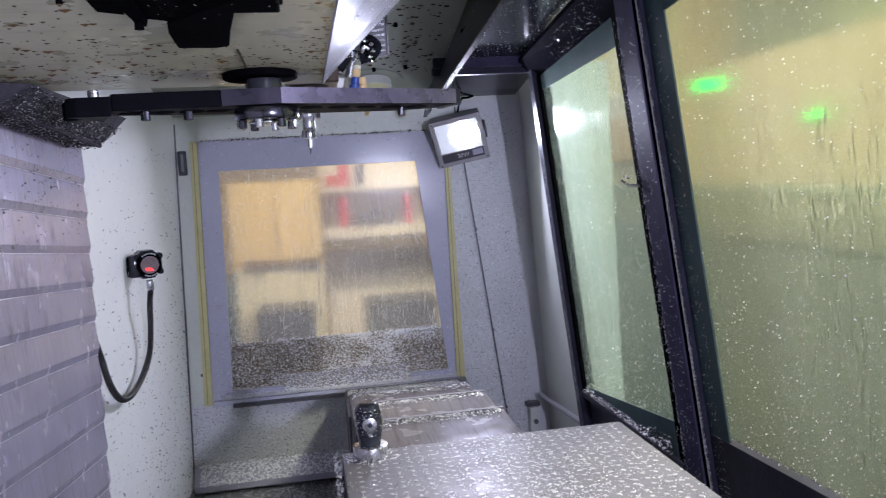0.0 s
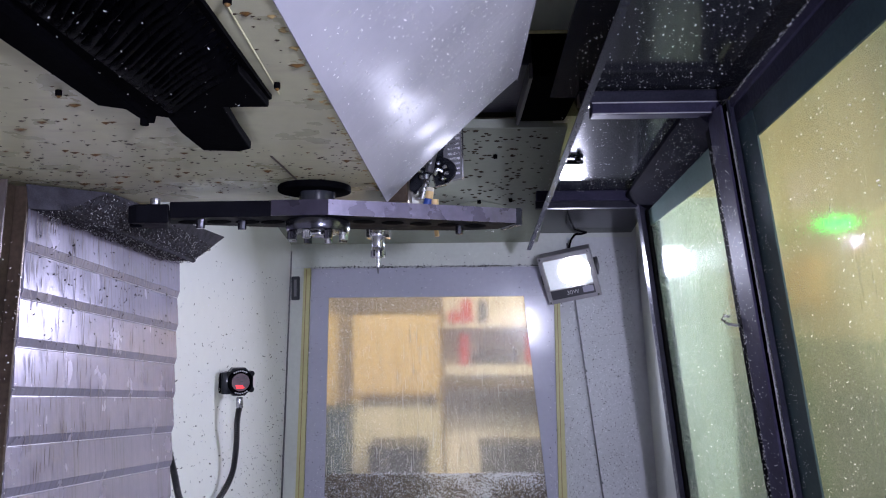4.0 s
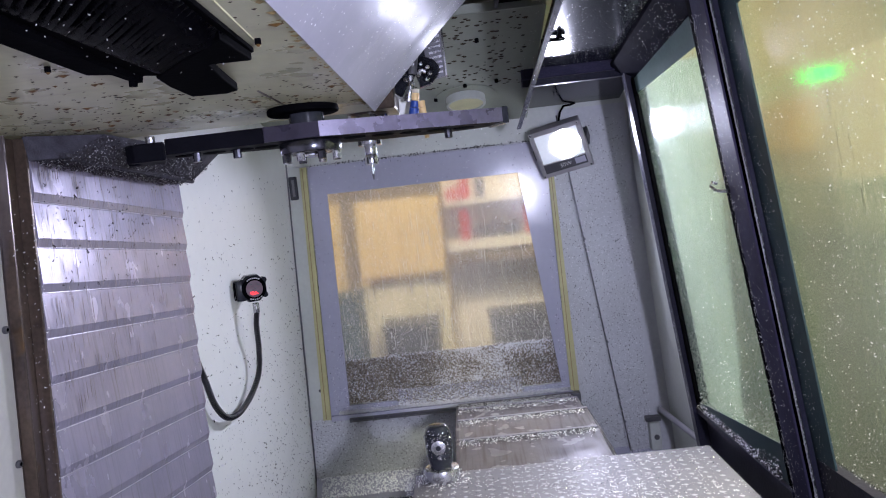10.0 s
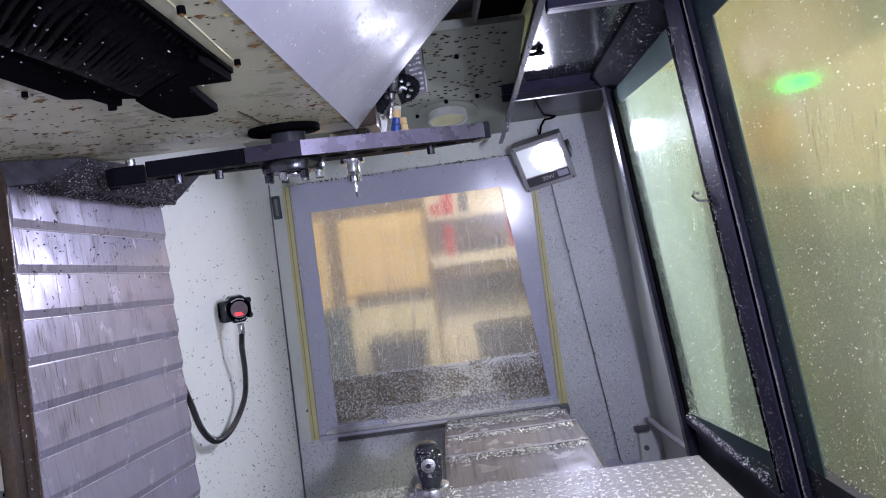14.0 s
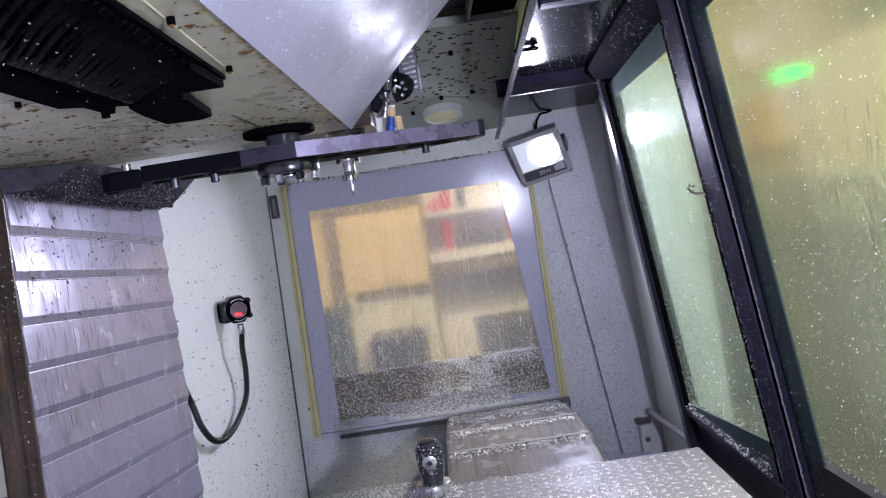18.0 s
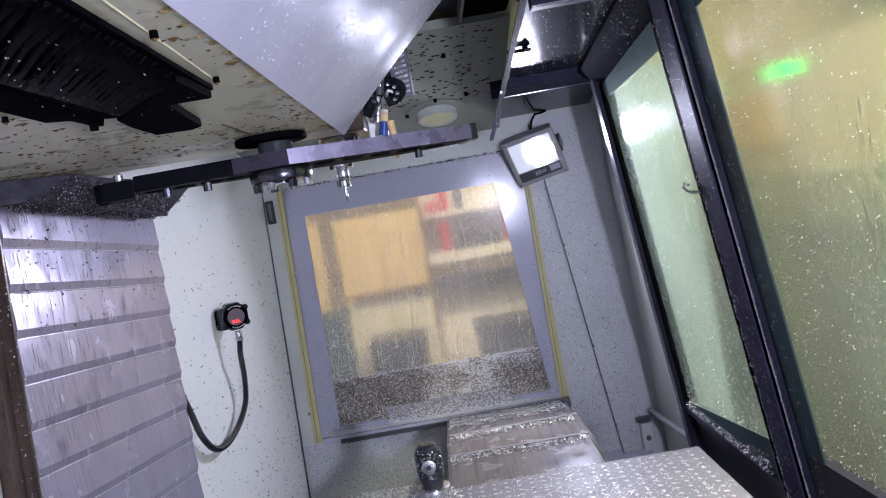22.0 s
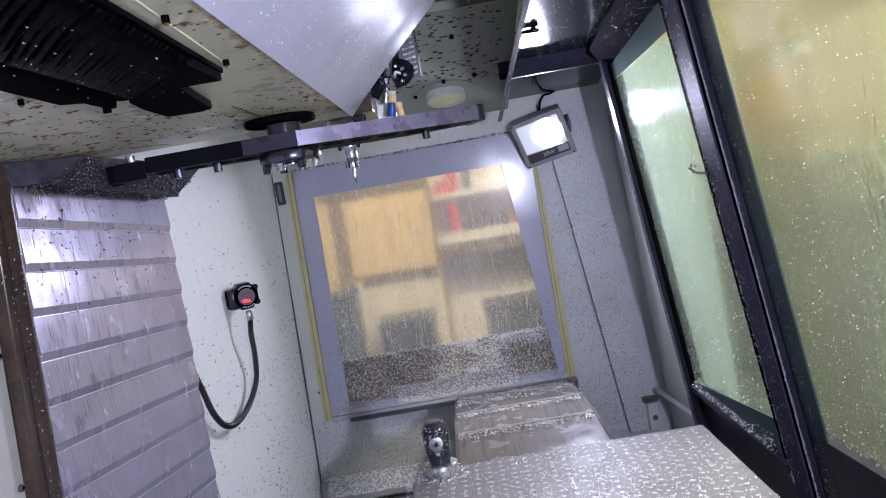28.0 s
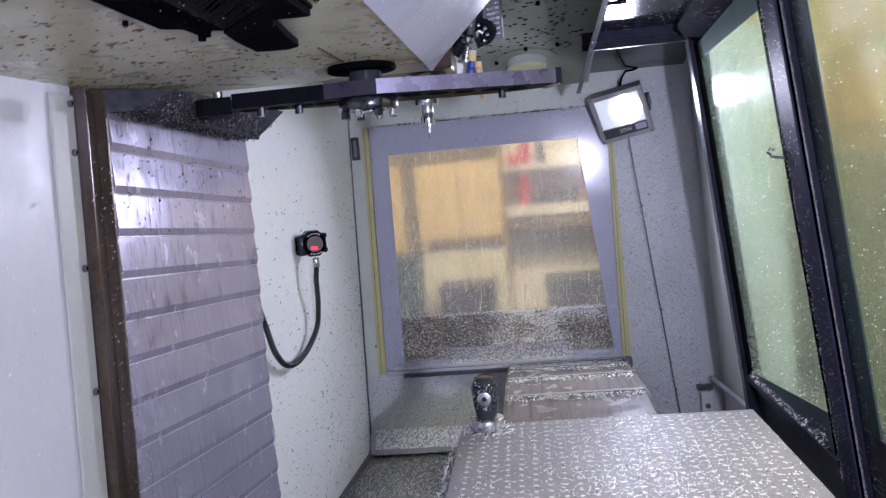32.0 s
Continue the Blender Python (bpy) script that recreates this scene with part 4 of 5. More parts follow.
def on_recv_mark(d):
    """A short printed bar on the bezel, at an angle."""
    b = bm_box(-0.0020, 0.0020, 0.0298, 0.0335, -0.0272, -0.0265)
    b.transform(pose(0, 0, 0, 0, 0, d - 90))
    return on_recv(b)


part("bracket", bm_box(0.595, 0.632, 3.440, 3.500, 1.232, 1.290, 0.012), M_BLACKM, recv)
part("knuckle", bm_round(0.632, 3.447, 1.230, 0.016, 0.062, 16, bevel=0.004), M_BLACK, recv, smooth=True)
body = part("body", on_recv(bm_round(0, 0, -0.018, 0.043, 0.044, 8, pose(0, 0, 0, 0, 0, 22), bevel=0.007)), M_BLACK, recv)
part("shell", on_recv(bm_round(0, 0, 0.0265, 0.041, 0.022, 20, bevel=0.008, r2=0.028)), M_BLACKM, recv, smooth=True)
part("bezel", on_recv(bm_round(0, 0, -0.026, 0.036, 0.0075, 28, bevel=0.002)), M_BLACKM, recv, smooth=True)
part("lens", on_recv(bm_round(0, 0, -0.0285, 0.025, 0.002, 28)), M_LENS, recv, "pinkish grey lens", smooth=True)
for x0, x1, y0, y1 in ((-0.010, 0.012, -0.0165, -0.0135), (-0.006, 0.000, -0.012, -0.0085), (0.002, 0.014, -0.012, -0.0075)):
    part("light", on_recv(bm_box(x0, x1, y0, y1, -0.0300, -0.0287, 0.0005)), M_RED, recv, "glowing red light")
for dx, dy in ((-0.012, 0.012), (0.010, 0.014), (-0.002, 0.002)):
    part("sensor_cell", on_recv(bm_box(dx - 0.0035, dx + 0.0035, dy - 0.0015, dy + 0.0015, -0.0296, -0.0287)), M_GREYD, recv)
# unreadable print round the bezel
for d in range(55, 130, 11):
    part("print_mark", on_recv_mark(d), M_LAMPTEXT, body)
for d in range(235, 300, 12):
    part("print_mark", on_recv_mark(d), M_LAMPTEXT, body)
for dx, dy in ((-0.033, 0.022), (-0.033, -0.022), (0.033, 0.022), (0.033, -0.022)):
    part("ear", on_recv(bm_round(dx, dy, -0.018, 0.009, 0.022, 10, bevel=0.001)), M_BLACK, recv)
part("gland", bm_round(0.666, 3.462, 1.190, 0.010, 0.030, 12, bevel=0.002), M_CHROMER, recv, smooth=True)
pts = []
cable = [(0.666, 3.462, 1.192), (0.660, 3.462, 1.15), (0.650, 3.492, 1.075), (0.642, 3.485, 1.005), (0.633, 3.41, 0.957), (0.624, 3.30, 0.934), (0.617, 3.21, 0.950), (0.611, 3.15, 1.003), (0.603, 3.128, 1.07), (0.590, 3.10, 1.16)]
for i in range(len(cable) - 1):
    p0, p1, p2, p3 = (Vector(cable[max(0, min(len(cable) - 1, i + d))]) for d in (-1, 0, 1, 2))
    for s in range(26):
        u = s / 26
        pts.append(0.5 * (2 * p1 + (p2 - p0) * u + (2 * p0 - 5 * p1 + 4 * p2 - p3) * u * u + (3 * p1 - p0 - 3 * p2 + p3) * u ** 3))
part("conduit", bm_ribbed(pts, 0.0088, 12), M_CONDUIT, recv, "black ribbed conduit", smooth=True)

# ---- the doors ----
panel_1 = thing("window_2", "green wet pane in a black frame beside the door", "window", kind="structure")
def off_1(y):
    return 0.016 - 0.034 * (y - 2.86)


q1 = [(2.86, 0.736), (2.86, 1.835), (3.575, 1.752), (3.575, 0.736)]
part("pane", bm_hexa([(xd(z) + off_1(y), y, z) for y, z in q1], [(xd(z) + off_1(y) + 0.005, y, z) for y, z in q1]), M_GLASS_G, panel_1).visible_shadow = False
part("post", bm_door(3.56, 0.30, 1.80, 3.60, 0.30, 1.80, -0.034, 0.057), M_FRAME, panel_1)
part("post_edge", bm_door(3.601, 0.30, 1.80, 3.612, 0.30, 1.80, -0.014, 0.03), M_RAIL, panel_1)
qt = [(2.93, 1.753), (2.93, 1.828), (3.54, 1.756), (3.54, 1.711)]
part("top_border", bm_hexa([(xd(z) + off_1(y) - 0.006, y, z) for y, z in qt], [(xd(z) + off_1(y) - 0.002, y, z) for y, z in qt]), M_TEALGLASS, panel_1)
part("lower_border", bm_door(2.88, 0.738, 0.835, 3.56, 0.738, 0.752, -0.014, 0.003), M_DARKGLASS, panel_1)
part("lower_panel", bm_door(2.84, 0.30, 0.735, 3.56, 0.30, 0.735, 0.0, 0.03), M_FRAME, panel_1)
part("lower_ledge", bm_door(2.86, 0.718, 0.736, 3.56, 0.718, 0.736, -0.024, 0.0235), M_FRAME, panel_1)
part("pane_seal", bm_jamb(2.8935, 2.930, -0.018, 0.008, 0.74, 1.862), M_BLACKM, panel_1)
part("pane_seal", bm_door(3.54, 0.74, 1.76, 3.559, 0.735, 1.755, -0.020, 0.010), M_BLACKM, panel_1)
part("hook", bm_tube([(xd(1.42) - 0.020, 2.905, 1.41), (xd(1.42) - 0.034, 2.93, 1.413), (xd(1.42) - 0.036, 2.965, 1.424), (xd(1.42) - 0.034, 2.955, 1.432), (xd(1.42) - 0.034, 2.93, 1.430)], 0.0035, 8), M_CHROMER, panel_1, "bent wire hook", smooth=True)
door = thing("door_1", "black framed sliding door with a large foggy pane", "door", kind="structure")
part("pane", bm_door(2.045, 0.80, 1.93, 2.800, 0.76, 1.83, 0.020, 0.005), M_GLASS_D, door).visible_shadow = False
part("meeting_rail", bm_jamb(2.810, 2.893, -0.022, 0.005, 0.30, 1.868), M_RAIL, door, "violet-grey meeting rail")
part("gap_strip", bm_jamb(2.7995, 2.892, -0.0125, 0.008, 0.30, 1.868), M_BLACKM, door)
part("post", bm_jamb(2.784, 2.7968, -0.013, 0.010, 0.30, 1.872), M_FRAME, door)
# the glint on the post's edge, put in as a thin pale strip
part("worn_edge", bm_jamb(2.7970, 2.7990, -0.0145, 0.010, 0.30, 1.850), M_LAMPGREY, door, "pale strip for the glint along the post edge")
part("pane_border", bm_jamb(2.706, 2.812, 0.001, 0.004, 0.30, 1.83), M_DARKGLASS, door)
part("bottom_rail", bm_door(2.048, 0.30, 0.875, 2.7405, 0.30, 0.850, -0.001, 0.03), M_FRAME, door)
part("top_border", bm_door(2.048, 1.834, 1.905, 2.7115, 1.7755, 1.828, 0.0012, 0.004), M_DARKGLASS, door)
part("pane_border", bm_jamb(2.036, 2.098, 0.011, 0.007), M_DARKGLASS, door)
part("gap_strip", bm_jamb(1.998, 2.0355, 0.014, 0.012), M_BLACKM, door)
part("post", bm_jamb(1.968, 1.9975, 0.0, 0.03), M_FRAME, door)
part("post_edge", bm_jamb(1.953, 1.9676, -0.002, 0.03), M_RAIL, door, "violet-grey post edge")
part("shade_strip", bm_jamb(1.9185, 1.9526, 0.002, 0.02), M_STRIP, door, "greenish grey cover strip")
part("cover_strip", bm_jamb(1.858, 1.918, 0.0055, 0.0285), M_STRIPW, door, "white cover strip")
part("top_rail", bm_door(1.95, 1.905, 1.945, 2.793, 1.823, 1.856, -0.004, 0.03), M_FRAME, door)
part("top_edge", bm_door(1.95, 1.9455, 1.965, 2.793, 1.8565, 1.873, -0.010, 0.03), M_RAIL, door, "violet-grey upper edge")
part("head_panel", bm_door(1.95, 1.9655, 2.19, 2.9, 1.8765, 2.19, 0.0, 0.02), M_BLACK, door, "glossy black panel over the door")
# sensor block and pipe at the foot of the far corner
block = thing("sensor_block", "grey sensor block at the foot of the wall", "sensor")
part("body", bm_box(1.915, 1.955, YF - 0.05, YF - 0.011, 0.44, 0.545, 0.004), M_SIDE, block)
part("button", bm_round(1.937, YF - 0.05, 0.49, 0.010, 0.004, 14, TO_Y), M_GREYD, block)
part("bracket", bm_box(1.905, 1.96, YF - 0.045, YF - 0.0105, 0.548, 0.565, 0.002), M_PAN, block)
pipe = solid("drain_pipe", bm_tube([(1.955, 4.02, 0.60), (1.985, 3.64, 0.60)], 0.010, 12), M_LAMPGREY, "grey drain pipe along the wall", "pipe", kind="", smooth=True)

# ---- floodlights ----
flood = thing("flood_lamp", "grey floodlight with a bright white panel", "floodlight")
S = 0.094


def cut_frame(w, h, iw, ih, z0, z1):
    b = bmesh.new()
    for x0, x1, y0, y1 in ((-w, w, ih[1], h), (-w, w, -h, ih[0]), (-w, -iw, ih[0], ih[1]), (iw, w, ih[0], ih[1])):
        bm_box(x0, x1, y0, y1, z0, z1, 0.002, b)
    return b


part("bezel", cut_frame(S, S * 0.97, 0.078, (-0.038, 0.074), -0.012, 0.006), M_LAMPGREY, flood)
part("housing", bm_prism([(-S + 0.004, -S + 0.006), (S - 0.004, -S + 0.006), (S - 0.004, S - 0.006), (-S + 0.004, S - 0.006)], "z", 0.0065, 0.045, 0.004), M_LAMPGREY, flood)
part("label_strip", bm_box(-0.078, 0.078, -0.074, -0.040, -0.0145, -0.0125), M_LAMPDARK, flood, "dark strip with the wattage")
part("sticker", bm_box(-0.074, -0.036, -0.066, -0.044, -0.0155, -0.0146), M_PANEL, flood, "pale sticker")
part("reflector", bm_hexa([(-0.077, -0.037, -0.010), (0.077, -0.037, -0.010), (0.077, 0.073, -0.010), (-0.077, 0.073, -0.010)],
                          [(-0.045, -0.012, 0.006), (0.045, -0.012, 0.006), (0.045, 0.05, 0.006), (-0.045, 0.05, 0.006)]), M_LEDSOFT, flood, "lit silver reflector")
part("led", bm_prism([(-0.022 + 0.055 * math.cos(k * math.tau / 28), 0.019 + 0.053 * math.sin(k * math.tau / 28)) for k in range(28)], "z", -0.0135, -0.0105), M_LED, flood, "glowing white light panel")
for k in range(7):
    part("fin", bm_box(-0.075 + k * 0.025 - 0.003, -0.075 + k * 0.025 + 0.003, -0.07, 0.07, 0.0455, 0.062), M_LAMPGREY, flood)
for sx in (-1, 1):
    part("bracket_arm", bm_box(sx * (S + 0.004) - 0.003, sx * (S + 0.004) + 0.003, -0.018, 0.018, 0.004, 0.085, 0.001), M_LAMPDARK, flood)
    for sy in (-1, 1):
        part("screw", bm_round(sx * (S - 0.008), sy * (S - 0.010), -0.0145, 0.004, 0.004, 8), M_CHROMER, flood)
part("bracket", bm_box(-S - 0.004, S + 0.004, -0.018, 0.018, 0.0855, 0.0915), M_LAMPDARK, flood)
txt = bpy.data.curves.new("wattage", "FONT")
txt.body, txt.size, txt.align_x, txt.align_y, txt.extrude = "30W", 0.022, "CENTER", "CENTER", 0.0003
label = new("wattage", txt)
txt.materials.append(M_LAMPTEXT)
label.parent = flood
label.matrix_local = pose(0.0, -0.057, -0.0150, 0, 180, 0)
flood.matrix_world = look(FLOOD_A[0], FLOOD_A[1], ROLL_A)
flood_b = copy_thing(flood, look(FLOOD_B[0], FLOOD_B[1], 0))
for ob, q in ((flood, "on the far wall"), (flood_b, "on the near wall")):
    tagged(ob, "grey floodlight with a bright white panel " + q, group="floodlights of the machine")
wire = solid("lamp_cable", bm_tube([(1.690, 4.03, 1.69), (1.700, 4.04, 1.725), (1.72, 4.07, 1.75), (1.745, YF - 0.012, 1.752), (1.765, YF - 0.012, 1.758)], 0.004, 8), M_BLACKM, "thin black lamp cable on the wall", "cable", kind="", smooth=True)

# ---- the workshop outside ----
ground = solid("ground", bm_box(-40, 40, -40, 40, -0.02, 0), M_HALLFLOOR, "grey concrete floor of the workshop", "floor")
solid("wall_hall_back", bm_box(-4, 7, 6.4, 6.5, 0, 3.4), M_HALLWALL, "cream workshop wall in warm light", "wall")
solid("wall_hall_front", bm_box(4.2, 4.3, -3, 6.4, 0, 3.4), M_HALLWALL2, "pale green workshop wall in warm light", "wall")
solid("wall_hall_left", bm_box(-4.1, -4, -3, 6.5, 0, 3.4), M_HALLWALL, "cream workshop wall", "wall")
solid("wall_hall_rear", bm_box(-4, 4.3, -3.1, -3, 0, 3.4), M_HALLWALL, "cream workshop wall", "wall")
solid("ceiling_hall", bm_box(-4.1, 7, -3.1, 6.5, 3.4, 3.5), M_HALLWALL, "cream workshop ceiling", "ceiling")
# fixtures for the added hall lights, out of view overhead
for nm, loc, sx, sy in (("tube_lamp", (1.6, 3.5, 3.36), 1.6, 0.3), ("tube_lamp", (3.2, 2.6, 3.36), 0.4, 2.4)):
    tl = thing(nm, "long warm unseen ceiling light added to light the workshop", "ceiling light", "ceiling lights of the workshop", at=loc)
    part("tray", bm_box(-sx / 2, sx / 2, -sy / 2, sy / 2, 0.012, 0.04), M_HALLWALL, tl)
    part("diffuser", bm_box(-sx / 2 + 0.02, sx / 2 - 0.02, -sy / 2 + 0.02, sy / 2 - 0.02, -0.006, 0.011), M_TUBE, tl, "glowing diffuser")
YO = 5.55
board = thing("yellow_cabinet", "pale yellow double cabinet against the wall", "cabinet", at=(0, 0, 0))
part("body", bm_box(0.70, 1.19, YO + 0.02, YO + 0.5, 0.0, 1.50, 0.006), M_CABINET, board)
part("door", bm_box(0.705, 0.943, YO, YO + 0.019, 1.06, 1.49, 0.004), M_CABINET, board)
part("door", bm_box(0.949, 1.185, YO, YO + 0.019, 1.06, 1.49, 0.004), M_CABINET, board)
part("drawer", bm_box(0.705, 1.185, YO, YO + 0.019, 0.10, 1.02, 0.004), M_CABINET2, board)
part("handle", bm_box(1.10, 1.17, YO - 0.02, YO - 0.0005, 1.0, 1.06, 0.004), M_GREYD, board)
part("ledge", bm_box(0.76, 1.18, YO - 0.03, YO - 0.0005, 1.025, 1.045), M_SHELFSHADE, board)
strip = thing("wall_cupboard", "brown cupboard front above the cabinet", "cupboard")
part("front", bm_box(0.58, 1.19, YO, YO + 0.2, 1.505, 1.62), M_SHELFSHADE, strip)
door_y = thing("lit_doorway", "warm yellow lit door frame", "door frame")
part("leaf", bm_box(0.50, 0.625, YO, YO + 0.06, 0.85, 1.5), M_CABINET, door_y)
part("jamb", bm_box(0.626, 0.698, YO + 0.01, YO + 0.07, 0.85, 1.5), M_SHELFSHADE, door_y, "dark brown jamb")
shelf = thing("wall_shelf", "white wall shelves with boxes and bottles", "shelf")
part("board", bm_box(1.21, 2.1, YO - 0.03, YO + 0.2, 1.155, 1.215, 0.004), M_SHELF, shelf)
part("board", bm_box(1.21, 2.1, YO - 0.03, YO + 0.2, 1.415, 1.445, 0.004), M_SHELF, shelf)
part("back", bm_box(1.21, 2.1, YO + 0.21, YO + 0.23, 0.0, 1.9), M_SHELF, shelf)
# the shade below the shelf board, put in as a dark strip
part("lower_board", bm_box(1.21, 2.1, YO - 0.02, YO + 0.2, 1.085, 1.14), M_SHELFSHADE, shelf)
for x0, x1, z0, z1, m_, lab in ((1.235, 1.30, 1.446, 1.50, M_REDBOX, "red cardboard box on a shelf"), (1.305, 1.365, 1.446, 1.565, M_REDBOX, "red cardboard box on a shelf"),
                                (1.40, 1.45, 1.446, 1.56, M_GREYD, "dark grey box on a shelf"), (1.295, 1.345, 1.216, 1.375, M_REDBOX, "tall red bottle on a shelf"),
                                (1.66, 1.70, 1.216, 1.375, M_REDBOX, "tall red bottle on a shelf")):
    bx = thing("shelf_box", lab, "box", "boxes on the shelves")
    part("body", bm_box(x0, x1, YO + 0.0, YO + 0.1, z0, z1, 0.005), m_, bx)
    part("lid", bm_box(x0 + 0.006, x1 - 0.006, YO + 0.006, YO + 0.094, z1, z1 + 0.008, 0.002), m_, bx)
for k in range(7):
    h = (0.06, 0.09, 0.07, 0.1, 0.08, 0.07, 0.09)[k]
    bt = thing("bottle", "small dark bottle standing on a shelf", "bottle", "bottles on the shelf", at=(1.375 + 0.037 * k, YO + 0.02, 1.2155))
    part("body", bm_round(0, 0, 0, 0.015, h * 0.75, 12, bevel=0.003), M_GREYD, bt, smooth=True)
    part("cap", bm_round(0, 0, h * 0.75, 0.007, h * 0.25, 10), M_BLACKM, bt, smooth=True)
for x0, x1, z1, m_, lab in ((0.84, 1.12, 0.80, M_GREYD, "dark steel workbench drawer block"), (1.40, 1.76, 0.80, M_GREYD, "dark crate under the shelves"), (0.56, 0.72, 0.98, M_TEAL, "dark teal bin by the cabinet")):
    cr = thing("crate", lab, "crate", "crates by the wall")
    part("body", bm_box(x0, x1, YO - 0.35, YO - 0.06, 0.0, z1, 0.01), m_, cr)
    part("rim", bm_box(x0 - 0.01, x1 + 0.01, YO - 0.36, YO - 0.05, z1, z1 + 0.03, 0.006), m_, cr)
# machine and beacon beyond the door
other = thing("neighbour_machine", "pale green machine across the aisle", "machine")
part("body", bm_box(3.0, 3.9, 2.2, 6.3, 0.0, 1.35, 0.03), M_GREENM, other)
part("stripe", bm_box(2.985, 2.9995, 2.3, 6.2, 1.12, 1.30), M_STRIPE, other)
part("top", bm_box(3.05, 3.85, 2.3, 6.2, 1.3505, 1.9, 0.002), M_CABINET2, other)
part("end_panel", bm_box(3.0, 3.0495, 5.02, 6.1, 1.49, 1.752, 0.01), M_ORANGE, other, "orange end panel")
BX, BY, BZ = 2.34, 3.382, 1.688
stand = thing("beacon_stand", "slim grey post that holds a beacon", "post")
part("post", bm_round(BX, BY, 0.0, 0.005, BZ - 0.06, 14), M_LAMPGREY, stand, smooth=True)
part("foot", bm_round(BX, BY, 0.0, 0.12, 0.02, 24, bevel=0.004), M_GREYD, stand, smooth=True)
part("holder", bm_round(BX, BY, BZ - 0.06, 0.010, 0.01, 16), M_LAMPGREY, stand, smooth=True)
beacon = thing("green_beacon", "blinking green signal beacon on a post, built to turn", "signal light", at=(BX, BY, BZ))
signal = thing("signal_lamp", "small green signal lamp on the machine", "signal light")
part("base", bm_round(3.028, 3.857, 1.585, 0.016, 0.012, 16), M_BLACKM, signal, smooth=True)
part("bracket", bm_box(3.028, 3.0495, 3.847, 3.867, 1.573, 1.5848), M_BLACKM, signal)
part("lens", bm_round(3.028, 3.857, 1.5972, 0.016, 0.030, 16, bevel=0.004), M_GREENLIGHT, signal, "glowing green lens", smooth=True)
# added hood: it covers the lens by turns, in place of blinking
part("hood", bm_prism([(0.038 * math.cos(a), 0.038 * math.sin(a)) for a in [math.radians(d) for d in range(-100, 101, 10)]], "z", -0.016, 0.016), M_HOOD, beacon, "pale hood added to hide the beacon's lens")
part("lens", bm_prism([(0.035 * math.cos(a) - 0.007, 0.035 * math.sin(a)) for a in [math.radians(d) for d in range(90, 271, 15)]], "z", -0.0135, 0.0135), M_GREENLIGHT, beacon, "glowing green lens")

# ---- chips, droplets and spots ----
def flakes(name, label, n, place, size, material, lift=0.0012):
    """Many small curled flakes: place(rng) gives a point and the normal there, or None."""
    vs, fs = [], []
    made = 0
    while made < n:
        hit = place(rng)
        if hit is None:
            continue
        p, nrm = Vector(hit[0]), Vector(hit[1]).normalized()
        s = size * rng.uniform(0.45, 1.5)
        t1 = nrm.orthogonal().normalized()
        ang = rng.uniform(0, math.tau)
        t2 = nrm.cross(t1)
        u = (t1 * math.cos(ang) + t2 * math.sin(ang) + nrm * rng.uniform(-0.1, 0.6)).normalized()
        v = (nrm.cross(u) + nrm * rng.uniform(-0.5, 0.5)).normalized()
        c = p + nrm * (lift + s * 0.25)
        k = len(vs)
        w = s * rng.uniform(0.25, 0.6)
        vs += [tuple(c - u * s * 0.5 - v * w * 0.5), tuple(c - u * s * 0.5 + v * w * 0.5), tuple(c + v * w * 0.5 + nrm * s * 0.25), tuple(c - v * w * 0.5 + nrm * s * 0.25),
               tuple(c + u * s * 0.5 + v * w * 0.4), tuple(c + u * s * 0.5 - v * w * 0.4)]
        fs += [(k, k + 1, k + 2, k + 3), (k + 3, k + 2, k + 4, k + 5)]
        made += 1
    me = bpy.data.meshes.new(name)
    me.from_pydata(vs, [], fs)
    me.materials.append(material)
    return tagged(new(name, me), label, "chips" if "chip" in name else "drops", kind="stuff")


def drops(name, label, n, place, size, material):
    """Many flat beads: small six-sided domes."""
    vs, fs = [], []
    made = 0
    while made < n:
        hit = place(rng)
        if hit is None:
            continue
        p, nrm, run = Vector(hit[0]), Vector(hit[1]).normalized(), Vector(hit[2])
        s = size * rng.uniform(0.4, 1.6)
        a = run - nrm * run.dot(nrm)
        a.normalize()
        c = nrm.cross(a)
        st = hit[3] if len(hit) > 3 else 1.3
        k = len(vs)
        ring_ = [(math.cos(j * math.tau / 7) * s * st, math.sin(j * math.tau / 7) * s) for j in range(7)]
        vs += [tuple(p + a * x + c * y + nrm * 0.0003) for x, y in ring_]
        vs += [tuple(p + a * x * 0.6 + c * y * 0.6 + nrm * s * 0.4) for x, y in ring_]
        for j in range(7):
            q = (j + 1) % 7
            fs.append((k + j, k + q, k + 7 + q, k + 7 + j))
        fs.append(tuple(k + 7 + j for j in range(7)))
        made += 1
    me = bpy.data.meshes.new(name)
    me.from_pydata(vs, [], fs)
    me.materials.append(material)
    me.shade_smooth()
    return tagged(new(name, me), label, "drops", kind="stuff")


UP = (0, 0, 1)


def on_table(r):
    x, y = r.uniform(TX0, TX1), r.uniform(1.7, TY1)
    near = math.exp(-((x - 1.50) ** 2) / 0.02 - ((y - 2.3) ** 2) / 0.12)
    return ((x, y, TZ), UP) if r.random() < 0.22 + 0.8 * near else None


